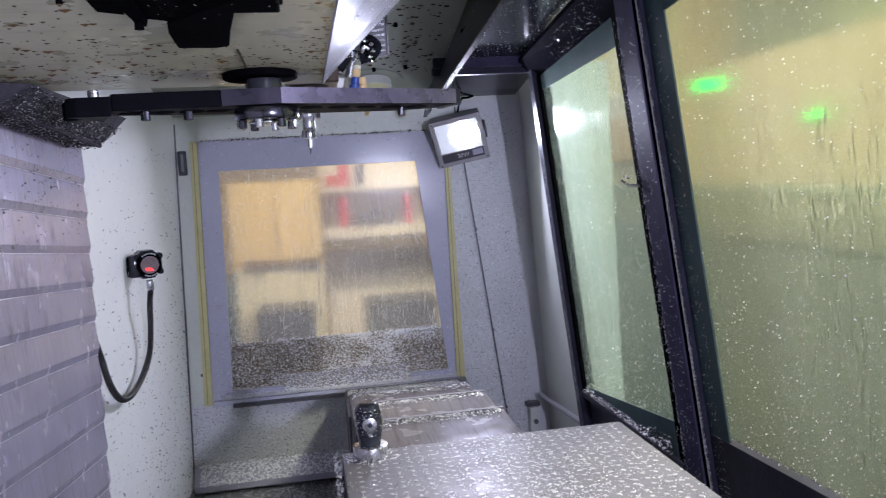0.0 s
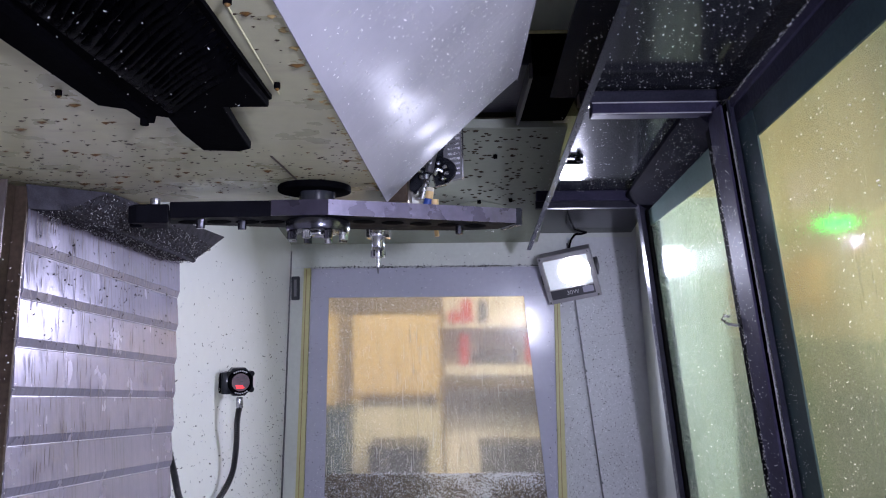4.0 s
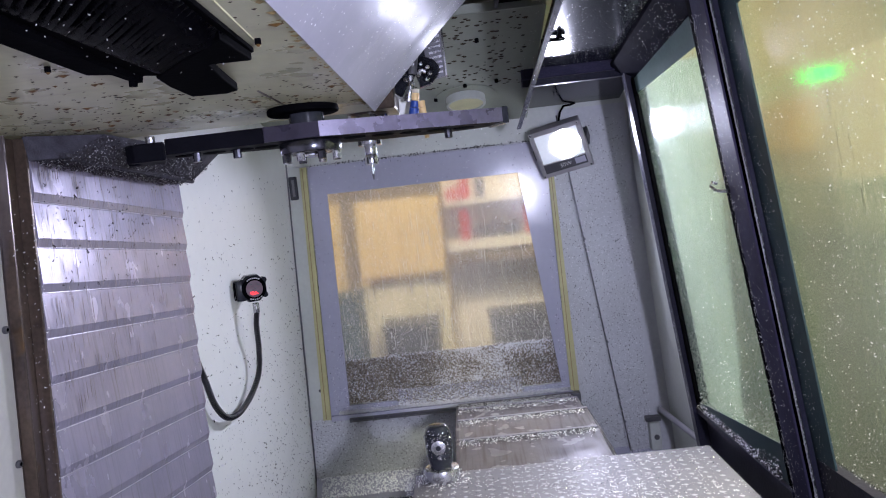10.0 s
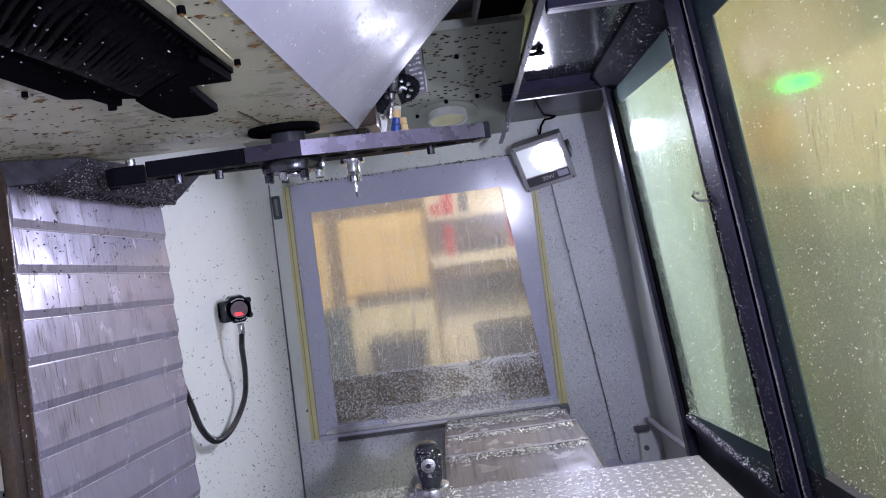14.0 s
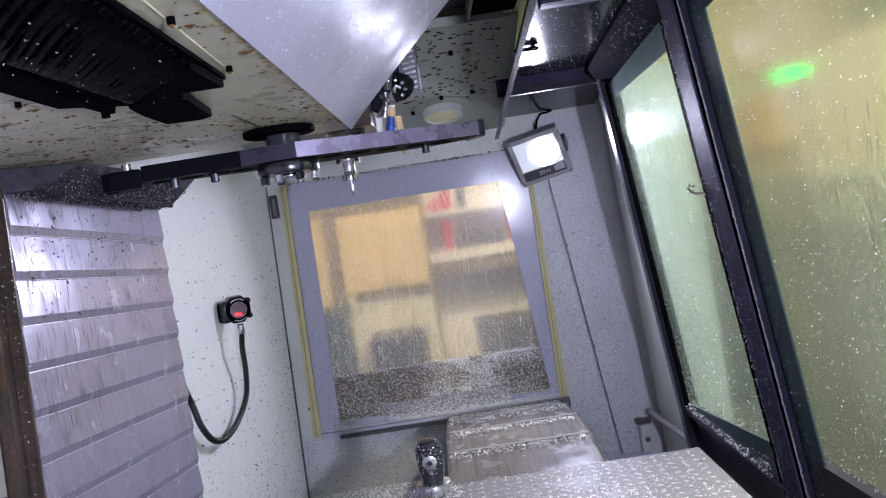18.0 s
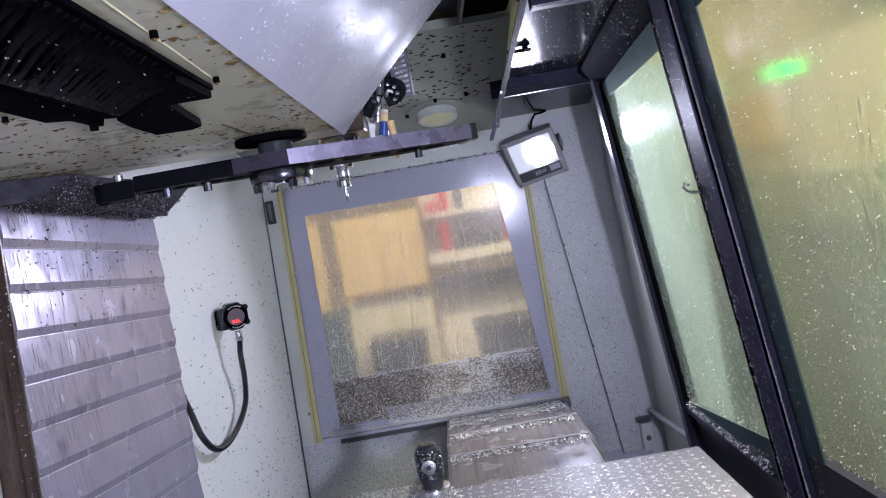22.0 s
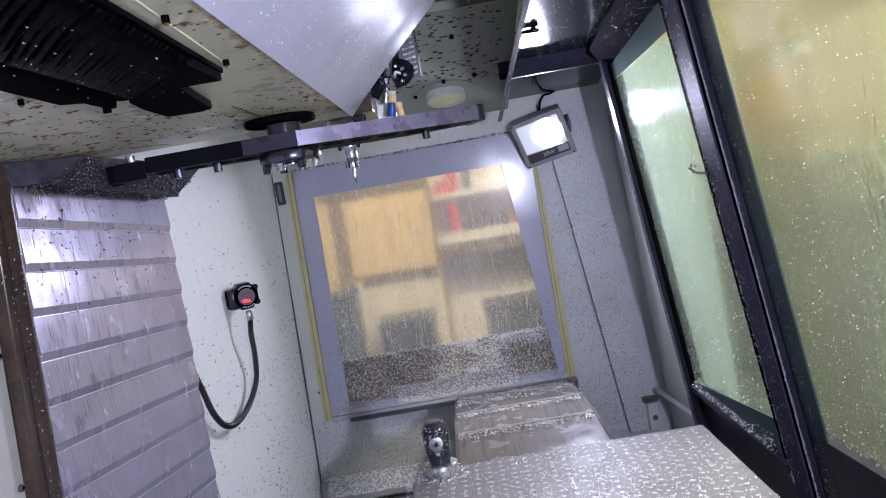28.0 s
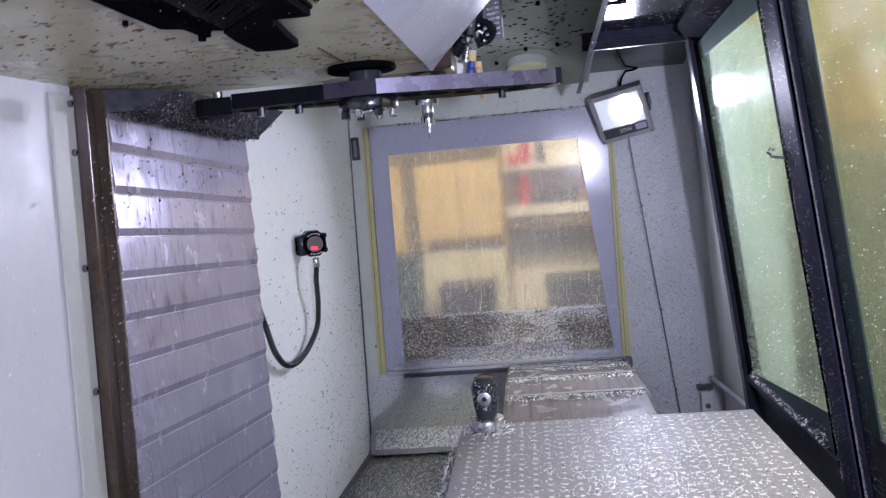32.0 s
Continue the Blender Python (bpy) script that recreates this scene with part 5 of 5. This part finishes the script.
flakes("table_chips", "bright aluminium chips strewn over the table", 2600, on_table, 0.0024, M_CHIP)
flakes("table_glitter_chips", "glittering chips on the table", 4500, on_table, 0.0023, M_GLINT, 0.0003)
flakes("table_fine_chips", "fine white chips on the table", 5000, on_table, 0.0018, M_SHINE, 0.0003)
flakes("pan_swarf_chips", "darker chips in the pan", 9000, lambda r: ((r.uniform(0.60, 1.16), r.uniform(2.6, 4.05), ZP + 0.01 * abs(r.gauss(0, 1))), UP), 0.0034, M_CHIPDARK)
flakes("pan_bright_chips", "white wet chips in the pan", 7000, lambda r: ((r.uniform(0.60, 1.16), r.uniform(2.6, 4.0), ZP + 0.012 * abs(r.gauss(0, 1))), UP), 0.0032, M_SHINE)
flakes("pan_chips", "deep bed of bright chips in the pan", 26000, lambda r: ((r.uniform(0.60, 1.16), r.uniform(2.6, 4.05), ZP + 0.01 * abs(r.gauss(0, 1))), UP), 0.0030, M_CHIP)


def on_far(r):
    x, z = r.uniform(0.64, 1.93), ZP + 1.35 * (r.random() ** 2.1)
    if WX0 < x < WX1 and WZ0 < z < WZ1:
        return None
    if 0.745 < x < 1.64 and z > 0.69 and r.random() > 0.12 + 0.5 * (1.62 - z) ** 3:
        return None
    if x > xs(z) - 0.004:
        return ((x, YF - 0.0118, z), (0, -1, 0))
    return ((x, YF - 0.009 if 0.745 < x < 1.64 and z > 0.69 else YF - 0.001, z), (0, -1, 0))


flakes("wall_chips", "fine chips stuck to the end wall", 11000, on_far, 0.0031, M_SHINE)
flakes("dark_wall_chips", "dark specks of swarf on the end wall", 13000, on_far, 0.0031, M_CHIPDARK)


def on_pane(r, mound=False):
    """The crust on the pane: dark beds at both ends, a bright mound and a pale band between."""
    x, z = r.uniform(WX0, WX1), WZ0 + 0.168 * r.random() ** 0.85
    f = (z - WZ0) / 0.168
    left, right = pane_side(z)
    if not left < x < right:
        return None
    bright = math.exp(-((x - 1.30) / 0.17) ** 2) * (1.15 - f) + 0.75 * max(0.0, min(1.0, (x - 1.12) * 5)) * max(0.0, f - 0.55) * 2.2 + 0.5 * noise.noise((x * 14, z * 14, 1.0))
    if (r.random() < bright) != mound:
        return None
    return ((x, YF + 0.010, z), (0, -1, 0))


flakes("pane_chips", "bright mound of chips on the lower window pane", 7000, lambda r: on_pane(r, True), 0.0040, M_SHINE)
flakes("pane_chips_grey", "grey chips on the lower window pane", 8000, lambda r: on_pane(r, r.random() < 0.4), 0.0044, M_CHIP)
flakes("pane_chips_dark", "dark wet chips on the lower window pane", 17000, on_pane, 0.0048, M_CHIPBROWN)
flakes("pane_chips_black", "black wet chips on the lower window pane", 1800, on_pane, 0.0050, M_SPECK)
flakes("pane_rim_chips", "line of bright chips along the top of the crust", 700, lambda r: ((r.uniform(WX0 + 0.01, WX1 - 0.03), YF + 0.0098, 0.889 + 0.004 * r.gauss(0, 1)), (0, -1, 0)), 0.0042, M_SHINE)
drops("pane_drops", "coolant drops on the window pane", 1600, lambda r: ((r.uniform(WX0, WX1), YF + 0.0098, r.uniform(0.9, WZ1) - 0.25 * r.random() ** 2 if r.random() < 0.7 else r.uniform(0.9, 1.2)), (0, -1, 0), (0, 0, 1), 1.8), 0.0018, M_DROP)


flakes("strip_edge_chips", "line of dark chips under the grey-green strip", 420, lambda r: ((r.uniform(0.76, 1.60), YF - 0.0088, 1.638 + 0.0022 * r.gauss(0, 1)), (0, -1, 0)), 0.0042, M_CHIPDARK)


def on_glass(r):
    z = WZ0 + (WZ1 - WZ0) * r.random() ** 1.5
    return ((r.uniform(WX0, WX1), YF + 0.0098, z), (0, -1, 0))


flakes("pane_specks", "fine bright specks all over the window pane", 8200, on_glass, 0.0027, M_SHINE, 0.0004)
drops("pane_runs", "thin milky runs down the window pane", 420, lambda r: (lambda q: (q[0], q[1], (0, 0, 1), r.uniform(10, 45)))(on_glass(r)), 0.0007, M_MILK)
drops("pane_wet_runs", "clear wet runs down the window pane", 500, lambda r: (lambda q: (q[0], q[1], (0, 0, 1), r.uniform(8, 40)))(on_glass(r)), 0.0010, M_DROP)
flakes("sill_chips", "heaps of chips on the window sill", 8000, lambda r: ((r.uniform(0.76, 1.64), YF - r.uniform(0.009, 0.032), 0.6925 + 0.012 * r.random() ** 2), UP), 0.0042, M_CHIP)
flakes("foot_chips", "chips on the sloping foot of the wall", 2000, lambda r: (lambda u: ((r.uniform(0.66, 1.2), YF - 0.001 - 0.044 * u, 0.45 - 0.065 * u), (0, -0.8, 0.5)))(r.random()), 0.006, M_CHIP)


def on_left(r):
    y, z = r.uniform(3.12, 4.08), r.uniform(0.36, 1.6)
    if r.random() > 0.12 + 0.9 * (1.6 - z) / 1.3 * (0.4 + 0.6 * (y - 3.1)):
        return None
    f, g = (y - 3.0) / 1.094, (z - 0.29) / 1.61
    x = (0.565 + 0.033 * g) * (1 - f) + (0.6306 + 0.0484 * g) * f
    return ((x + 0.0005, y, z), (1, 0, 0))


def on_left_any(r):
    q = None
    while q is None:
        q = on_left(r)
    return q


flakes("white_wall_chips", "chips and specks on the white wall", 2200, on_left, 0.0048, M_SHINE)
flakes("white_wall_specks", "dark specks on the white wall", 1200, on_left, 0.0050, M_CHIPDARK)
flakes("column_chips", "chips stuck to the white column", 260, lambda r: ((XL + 0.0045, r.uniform(1.6, 2.28), r.uniform(0.7, 1.6)), (1, 0, 0)), 0.005, M_CHIP)
flakes("channel_chips", "chips in the oily channel", 520, lambda r: ((0.606, r.uniform(2.35, 2.43), ZP + 1.2 * r.random() ** 1.6), (1, -0.3, 0)), 0.0023, M_CHIP)


def on_cover(r):
    z = r.uniform(1.38, 1.6)
    return ((0.6095, r.uniform(2.44, 3.1), z), (1, 0, 0))


drops("cover_runs", "dark oily runs down the upper cover plates", 520, lambda r: (lambda z: ((0.6095, 2.44 + 0.66 * r.random() ** 1.2, z), (1, 0, 0), (0, 0, 1), r.uniform(6, 22)))(1.60 - 0.42 * r.random() ** 1.5), 0.0010, M_RUN)
flakes("cover_specks", "dark specks on the upper cover plates", 260, on_cover, 0.0045, M_SPECK)


def on_ledge(r):
    u = 0.93 * r.random()
    y = 2.44 + 0.64 * u
    if r.random() < 0.5:
        v = r.random() ** 1.5
        return ((0.666 + 0.037 * v, y + 0.06 * v, 1.6035 - 0.030 * u + 0.038 * v), (0.72, 0, -0.69))
    return ((0.664 + r.uniform(-0.05, 0.002), y, 1.6035 - 0.0295 * u - 0.007 * r.random() ** 2), (0.2, 0, -1))


flakes("ledge_chips", "caked dark swarf hanging from the ledge", 4200, on_ledge, 0.0042, M_SPECK)
flakes("ledge_bright_chips", "bright chips among the swarf of the ledge", 1500, on_ledge, 0.0026, M_CHIP)


def on_doors(r):
    y = r.uniform(2.09, 3.55)
    z = 0.75 + 1.1 * r.random() ** 2.6
    if 2.71 < y < 2.94:
        return None
    off = off_1(y) - 0.001 if y > 2.9 else 0.019
    return ((xd(z) + off, y, z), (-1, 0, -0.1))


def on_doors_any(r):
    q = None
    while q is None:
        q = on_doors(r)
    return q


flakes("door_chips", "chips stuck to the wet door panes", 2700, on_doors, 0.0034, M_SHINE)
drops("door_drops", "drops on the wet door panes", 1500, lambda r: (lambda y, z: ((xd(z) + (off_1(y) - 0.0004 if y > 2.9 else 0.0196), y, z), (-1, 0, -0.1), (0, 0, 1), 1.7))(r.uniform(2.91, 3.54) if r.random() < 0.5 else r.uniform(2.04, 2.73), r.uniform(0.95, 1.8)), 0.0009, M_DROP)
drops("door_runs", "thin milky runs down the door panes", 320, lambda r: (lambda q: (q[0], (-1, 0, -0.1), (0.105, 0, -1), r.uniform(8, 22)))(on_doors_any(r)), 0.0006, M_DROP)
def on_sill(r):
    y = 2.93 + 0.61 * r.random() ** 1.5
    h = (0.018 + 0.05 * math.exp(-((y - 2.95) / 0.09) ** 2)) * r.random() ** 1.6
    return ((xd(0.74) - 0.022 + 0.02 * r.random() + 0.1 * h, y, 0.737 + h), (-0.5, 0, 1))


flakes("door_ledge_chips", "bank of chips on the door ledge", 1500, on_sill, 0.0045, M_SHINE)
flakes("door_ledge_swarf", "dark bank of swarf on the door ledge", 2600, on_sill, 0.005, M_CHIPDARK)
def on_frames(r):
    z = 0.7 + 1.1 * r.random() ** 1.2
    y, off = r.choice(((r.uniform(3.56, 3.6), 0.035), (r.uniform(3.56, 3.6), 0.035), (r.uniform(2.811, 2.892), 0.0226), (2.888 + 0.003 * r.gauss(0, 1), 0.0226), (r.uniform(2.895, 2.929), 0.0186),
                       (2.786 + 0.002 * r.gauss(0, 1), 0.0136), (r.uniform(2.785, 2.799), 0.0136), (r.uniform(2.73, 2.78), -0.0005)))
    if y < 3.0:
        y -= 0.05 * (1.65 - z)
    return ((xd(z) - off, y, z), (-1, 0, 0))


flakes("frame_chips", "fine chips on the black door posts", 4200, on_frames, 0.0020, M_SHINE)
flakes("roof_drops_chips", "bright specks on the black roof sheet", 500, lambda r: (lambda y: ((r.uniform(1.53, 1.86), y, 1.757 + (4.09 - y) * 0.1276 - 0.001), (0, 0, -1)))(r.uniform(2.95, 3.6)), 0.0032, M_CHIP)
def on_wet(r):
    y, z = 2.08 + 0.42 * r.random() ** 1.2, 0.95 + 0.60 * r.random()
    return ((xd(z) + 0.0196, y, z), (-1, 0, -0.1), (0.105, 0, -1), r.uniform(5, 16))


drops("pane_streaks", "dense wet streaks on the door pane", 1500, on_wet, 0.0008, M_DROP)
drops("pane_dark_streaks", "thin dark runs between the wet streaks", 700, on_wet, 0.0007, M_RUNGREEN)
drops("door_beads", "fine bright beads on the door panes", 4600, lambda r: (lambda q: (q[0], q[1], (0, 0, 1), 1.5))(on_doors_any(r)), 0.0009, M_BEAD)
drops("wall_beads", "fine drops on the white wall", 900, lambda r: (lambda q: (q[0], q[1], (0, 0, 1), 1.6))(on_left_any(r)), 0.0013, M_BEAD)
flakes("wall_dust_chips", "fine dust of chips on the end wall", 8000, on_far, 0.0024, M_SHINE)
drops("glass_beads", "fine bright beads on the green pane", 2200, lambda r: (lambda y, z: ((xd(z) + off_1(y) - 0.0002, y, z), (-1, 0, -0.1), (0, 0, 1), 1.2))(r.uniform(2.93, 3.54), 1.76 - 0.62 * r.random() ** 1.3), 0.0010, M_BEAD)
# the white glint along the wet lip is made of mirror flakes
flakes("lip_drops_chips", "bright flakes as the glint and drops on the flap lip", 260, lambda r: (lambda u: ((r.uniform(1.512, 1.526), 3.70 - 1.2 * u, 1.6572 + 0.1459 * u), (0, 0, -1)))(r.random() ** 1.2), 0.0030, M_GLINT, 0.0)
flakes("fillet_drops_chips", "bright wet streaks on the dark roof edge", 520, lambda r: (lambda u, v: ((1.802 + 0.068 * u, 2.92 + 0.45 * v, 1.8835 - 0.0765 * v - (0.052 - 0.008 * v) * u - 0.0012), (-0.55, 0, -0.83)))(r.random(), r.random() ** 1.6), 0.0026, M_GLINT, 0.0)
flakes("head_edge_chips", "line of bright specks along the door head", 420, lambda r: (lambda u: ((xd(1.97 - 0.095 * u) - 0.0105, 1.96 + 0.82 * u, 1.9655 - 0.0925 * u + 0.002 * r.gauss(0, 1)), (-1, 0, -0.3)))(r.random()), 0.0026, M_SHINE, 0.0)
flakes("rail_chips", "bright specks on the near roof sheet", 900, lambda r: (lambda y: ((r.uniform(1.53, 1.9), y, 1.922 + (2.93 - y) * 0.1062 - 0.001), (0, 0, -1)))(r.uniform(2.2, 2.9)), 0.0035, M_CHIP)


def under_casing(r):
    x, y = r.uniform(0.6, 1.15), 1.45 + 1.1 * math.sqrt(r.random())
    if 0.92 < x < 1.12 and y < 2.2:
        return None
    return ((x, y, ZC - 0.0002), (0, 0, -1), (0.2, 1, 0), 1.2)


def drips(name, label, n, place, size, material):
    """Hanging drops: small six-sided cones, point downwards."""
    vs, fs = [], []
    for _ in range(n):
        hit = None
        while hit is None:
            hit = place(rng)
        p, s = Vector(hit[0]), size * rng.uniform(0.35, 1.5)
        k = len(vs)
        st = rng.uniform(1.3, 2.6)
        vs += [tuple(p + Vector((math.cos(j * math.tau / 6) * s * st, math.sin(j * math.tau / 6) * s, 0))) for j in range(6)]
        vs += [tuple(p + Vector((math.cos(j * math.tau / 6) * s * 0.5 * st, math.sin(j * math.tau / 6) * s * 0.5, -s * 0.35))) for j in range(6)]
        vs.append(tuple(p - Vector((0, 0, s * 0.75))))
        for j in range(6):
            q = (j + 1) % 6
            fs += [(k + j, k + 6 + j, k + 6 + q, k + q), (k + 6 + j, k + 12, k + 6 + q)]
    me = bpy.data.meshes.new(name)
    me.from_pydata(vs, [], fs)
    me.materials.append(material)
    me.shade_smooth()
    return tagged(new(name, me), label, "drops", kind="stuff")


drips("edge_drips", "amber drops in a row along the deflector sheet", 75, lambda r: ((1.1555 - 0.006 * r.random() ** 2, r.uniform(1.2, 2.62), ZC - 0.0002),), 0.0021, M_NUT)
flakes("bellows_specks_chips", "bright specks on the bellows", 80, lambda r: ((r.uniform(0.98, 1.10), r.uniform(1.4, 2.0), 1.629), (0, 0, -1)), 0.0016, M_SHINE)
drips("rust_spots", "rusty drops hanging under the casing", 85, under_casing, 0.0031, M_RUSTDOT)
flakes("arm_specks_chips", "bright specks on the arm", 600, lambda r: (lambda x: ((x, 2.60 + 0.364 * (x - 1.13), r.uniform(1.589, 1.613)), (0.34, -0.94, 0)))(r.uniform(1.06, 1.36)), 0.002, M_SHINE, 0.0)
drips("dark_drops", "dark oil drops under the casing", 700, under_casing, 0.0013, M_OILDROP)
drops("rear_drops", "dark drops on the rear casing", 230, lambda r: (lambda y: ((r.uniform(1.18, 1.54), y, zr(y) - 0.0003), (0, -0.25, -1), (1, 0, 0), 1.6))(r.uniform(3.26, 3.75)), 0.0035, M_OILDROP)


def on_sheet(r):
    u = r.random()
    return ((1.162 + 0.243 * u + 0.001, r.uniform(1.5, 2.64), 1.648 + 0.227 * u - 0.001), (0.68, 0, -0.73), (0, 0, 1), 1.2)


drops("sheet_drops", "beads of coolant on the bright sheet", 1700, on_sheet, 0.0013, M_BEAD)
flakes("sheet_chips", "tiny bright chips on the deflector sheet", 1300, lambda r: on_sheet(r)[:2], 0.0022, M_SHINE, 0.0003)
for k, (y0, y1, z, x0, x1) in enumerate(segs):
    flakes("cover_chips", "bands of chips on the stepped way cover", 4600 if k == 3 else 620,
           lambda r: ((r.uniform(x0 + 0.01, x1 - 0.04), y1 - 0.016 - abs(r.gauss(0, 0.024 if k < 3 else 0.05)), z + 0.001), UP), 0.0037, M_CHIP)
for k, (y0, y1, z, x0, x1) in enumerate(segs):
    flakes("cover_swarf_chips", "dark chips on the stepped way cover", 1300 if k == 3 else 420,
           lambda r: ((r.uniform(x0 + 0.01, x1 - 0.04), y1 - 0.016 - abs(r.gauss(0, 0.022 if k < 3 else 0.05)), z + 0.002), UP), 0.0045, M_CHIPDARK)
flakes("clip_plate_swarf_chips", "dark swarf stuck to the plate under the window", 2600, lambda r: ((r.uniform(0.985, 1.465), YF - 0.0125, 0.70 + 0.07 * r.random()), (0, -1, 0)), 0.0042, M_CHIPBROWN)
flakes("clip_plate_chips", "chips stuck to the plate under the window", 2400, lambda r: ((r.uniform(0.99, 1.46), YF - 0.0125, 0.70 + 0.065 * r.random() ** 1.6), (0, -1, 0)), 0.0045, M_CHIP)
# highlights of the wet black barrel, set as mirror flakes among the specks
flakes("setter_specks_chips", "bright flakes as wet specks and glints on the tool setter", 150, lambda r: (lambda a, z: ((1.205 + 0.0275 * math.cos(a), 2.70 + 0.0275 * math.sin(a), TZ + z), (math.cos(a), math.sin(a), 0)))(r.uniform(3.3, 6.1), r.uniform(0.05, 0.108)), 0.0028, M_GLINT, 0.0)
flakes("setter_chips", "chips round the foot of the tool setter", 160, lambda r: (lambda a, d: ((1.205 + d * math.cos(a), 2.70 + d * math.sin(a) * 0.9, TZ), UP))(r.uniform(0, math.tau), r.uniform(0.034, 0.06)) , 0.004, M_CHIP)
flakes("table_edge_chips", "chips caught along the table edge", 420, lambda r: ((TX0 - 0.004 + r.uniform(-0.01, 0.002), r.uniform(2.1, 2.75), TZ - 0.03 + 0.03 * r.random()), (-1, 0, 0.4)), 0.006, M_CHIP)

# ---- holes of the fixture plate ----
def hole_mesh():
    b = bmesh.new()
    n = 12
    rr = [[b.verts.new((r * math.cos(k * math.tau / n), r * math.sin(k * math.tau / n), z)) for k in range(n)] for r, z in ((0.0046, 0.0002), (0.0038, 0.0010), (0.0024, 0.0004))]
    for a, c in zip(rr, rr[1:]):
        for k in range(n):
            b.faces.new((a[k], a[(k + 1) % n], c[(k + 1) % n], c[k]))
    f = b.faces.new(rr[-1])
    f.material_index = 1
    bmesh.ops.recalc_face_normals(b, faces=b.faces)
    me = mesh("threaded_hole", b, M_HOLERIM)
    me.materials.append(M_HOLE)
    return me


HM = hole_mesh()
plate_things = table
far_spots = []
count = 0
for j in range(58):
    y = TY1 - 0.020 - j * 0.0245
    if y < TY0 + 0.02:
        break
    for i in range(23):
        x = TX0 + 0.028 + i * 0.0249
        if (x - 1.205) ** 2 + (y - 2.70) ** 2 < 0.037 ** 2:
            continue
        if count < 300:
            h = new("threaded_hole", HM)
            h.parent = plate_things
            h.location = (x, y, TZ)
            count += 1
        else:
            far_spots.append((x, y))
verts, faces, idx = [], [], []
for x, y in far_spots:
    k = len(verts)
    verts += [(v.co.x + x, v.co.y + y, v.co.z + TZ) for v in HM.vertices]
    for f in HM.polygons:
        faces.append([k + q for q in f.vertices])
        idx.append(f.material_index)
me = bpy.data.meshes.new("threaded_holes")
me.from_pydata(verts, [], faces)
me.materials.append(M_HOLERIM)
me.materials.append(M_HOLE)
me.polygons.foreach_set("material_index", idx)
ob = new("threaded_holes", me)
ob.parent = plate_things
tagged(ob, kind="stuff")


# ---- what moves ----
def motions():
    """The beacon turns its added hood round once a second, to stand for blinking."""
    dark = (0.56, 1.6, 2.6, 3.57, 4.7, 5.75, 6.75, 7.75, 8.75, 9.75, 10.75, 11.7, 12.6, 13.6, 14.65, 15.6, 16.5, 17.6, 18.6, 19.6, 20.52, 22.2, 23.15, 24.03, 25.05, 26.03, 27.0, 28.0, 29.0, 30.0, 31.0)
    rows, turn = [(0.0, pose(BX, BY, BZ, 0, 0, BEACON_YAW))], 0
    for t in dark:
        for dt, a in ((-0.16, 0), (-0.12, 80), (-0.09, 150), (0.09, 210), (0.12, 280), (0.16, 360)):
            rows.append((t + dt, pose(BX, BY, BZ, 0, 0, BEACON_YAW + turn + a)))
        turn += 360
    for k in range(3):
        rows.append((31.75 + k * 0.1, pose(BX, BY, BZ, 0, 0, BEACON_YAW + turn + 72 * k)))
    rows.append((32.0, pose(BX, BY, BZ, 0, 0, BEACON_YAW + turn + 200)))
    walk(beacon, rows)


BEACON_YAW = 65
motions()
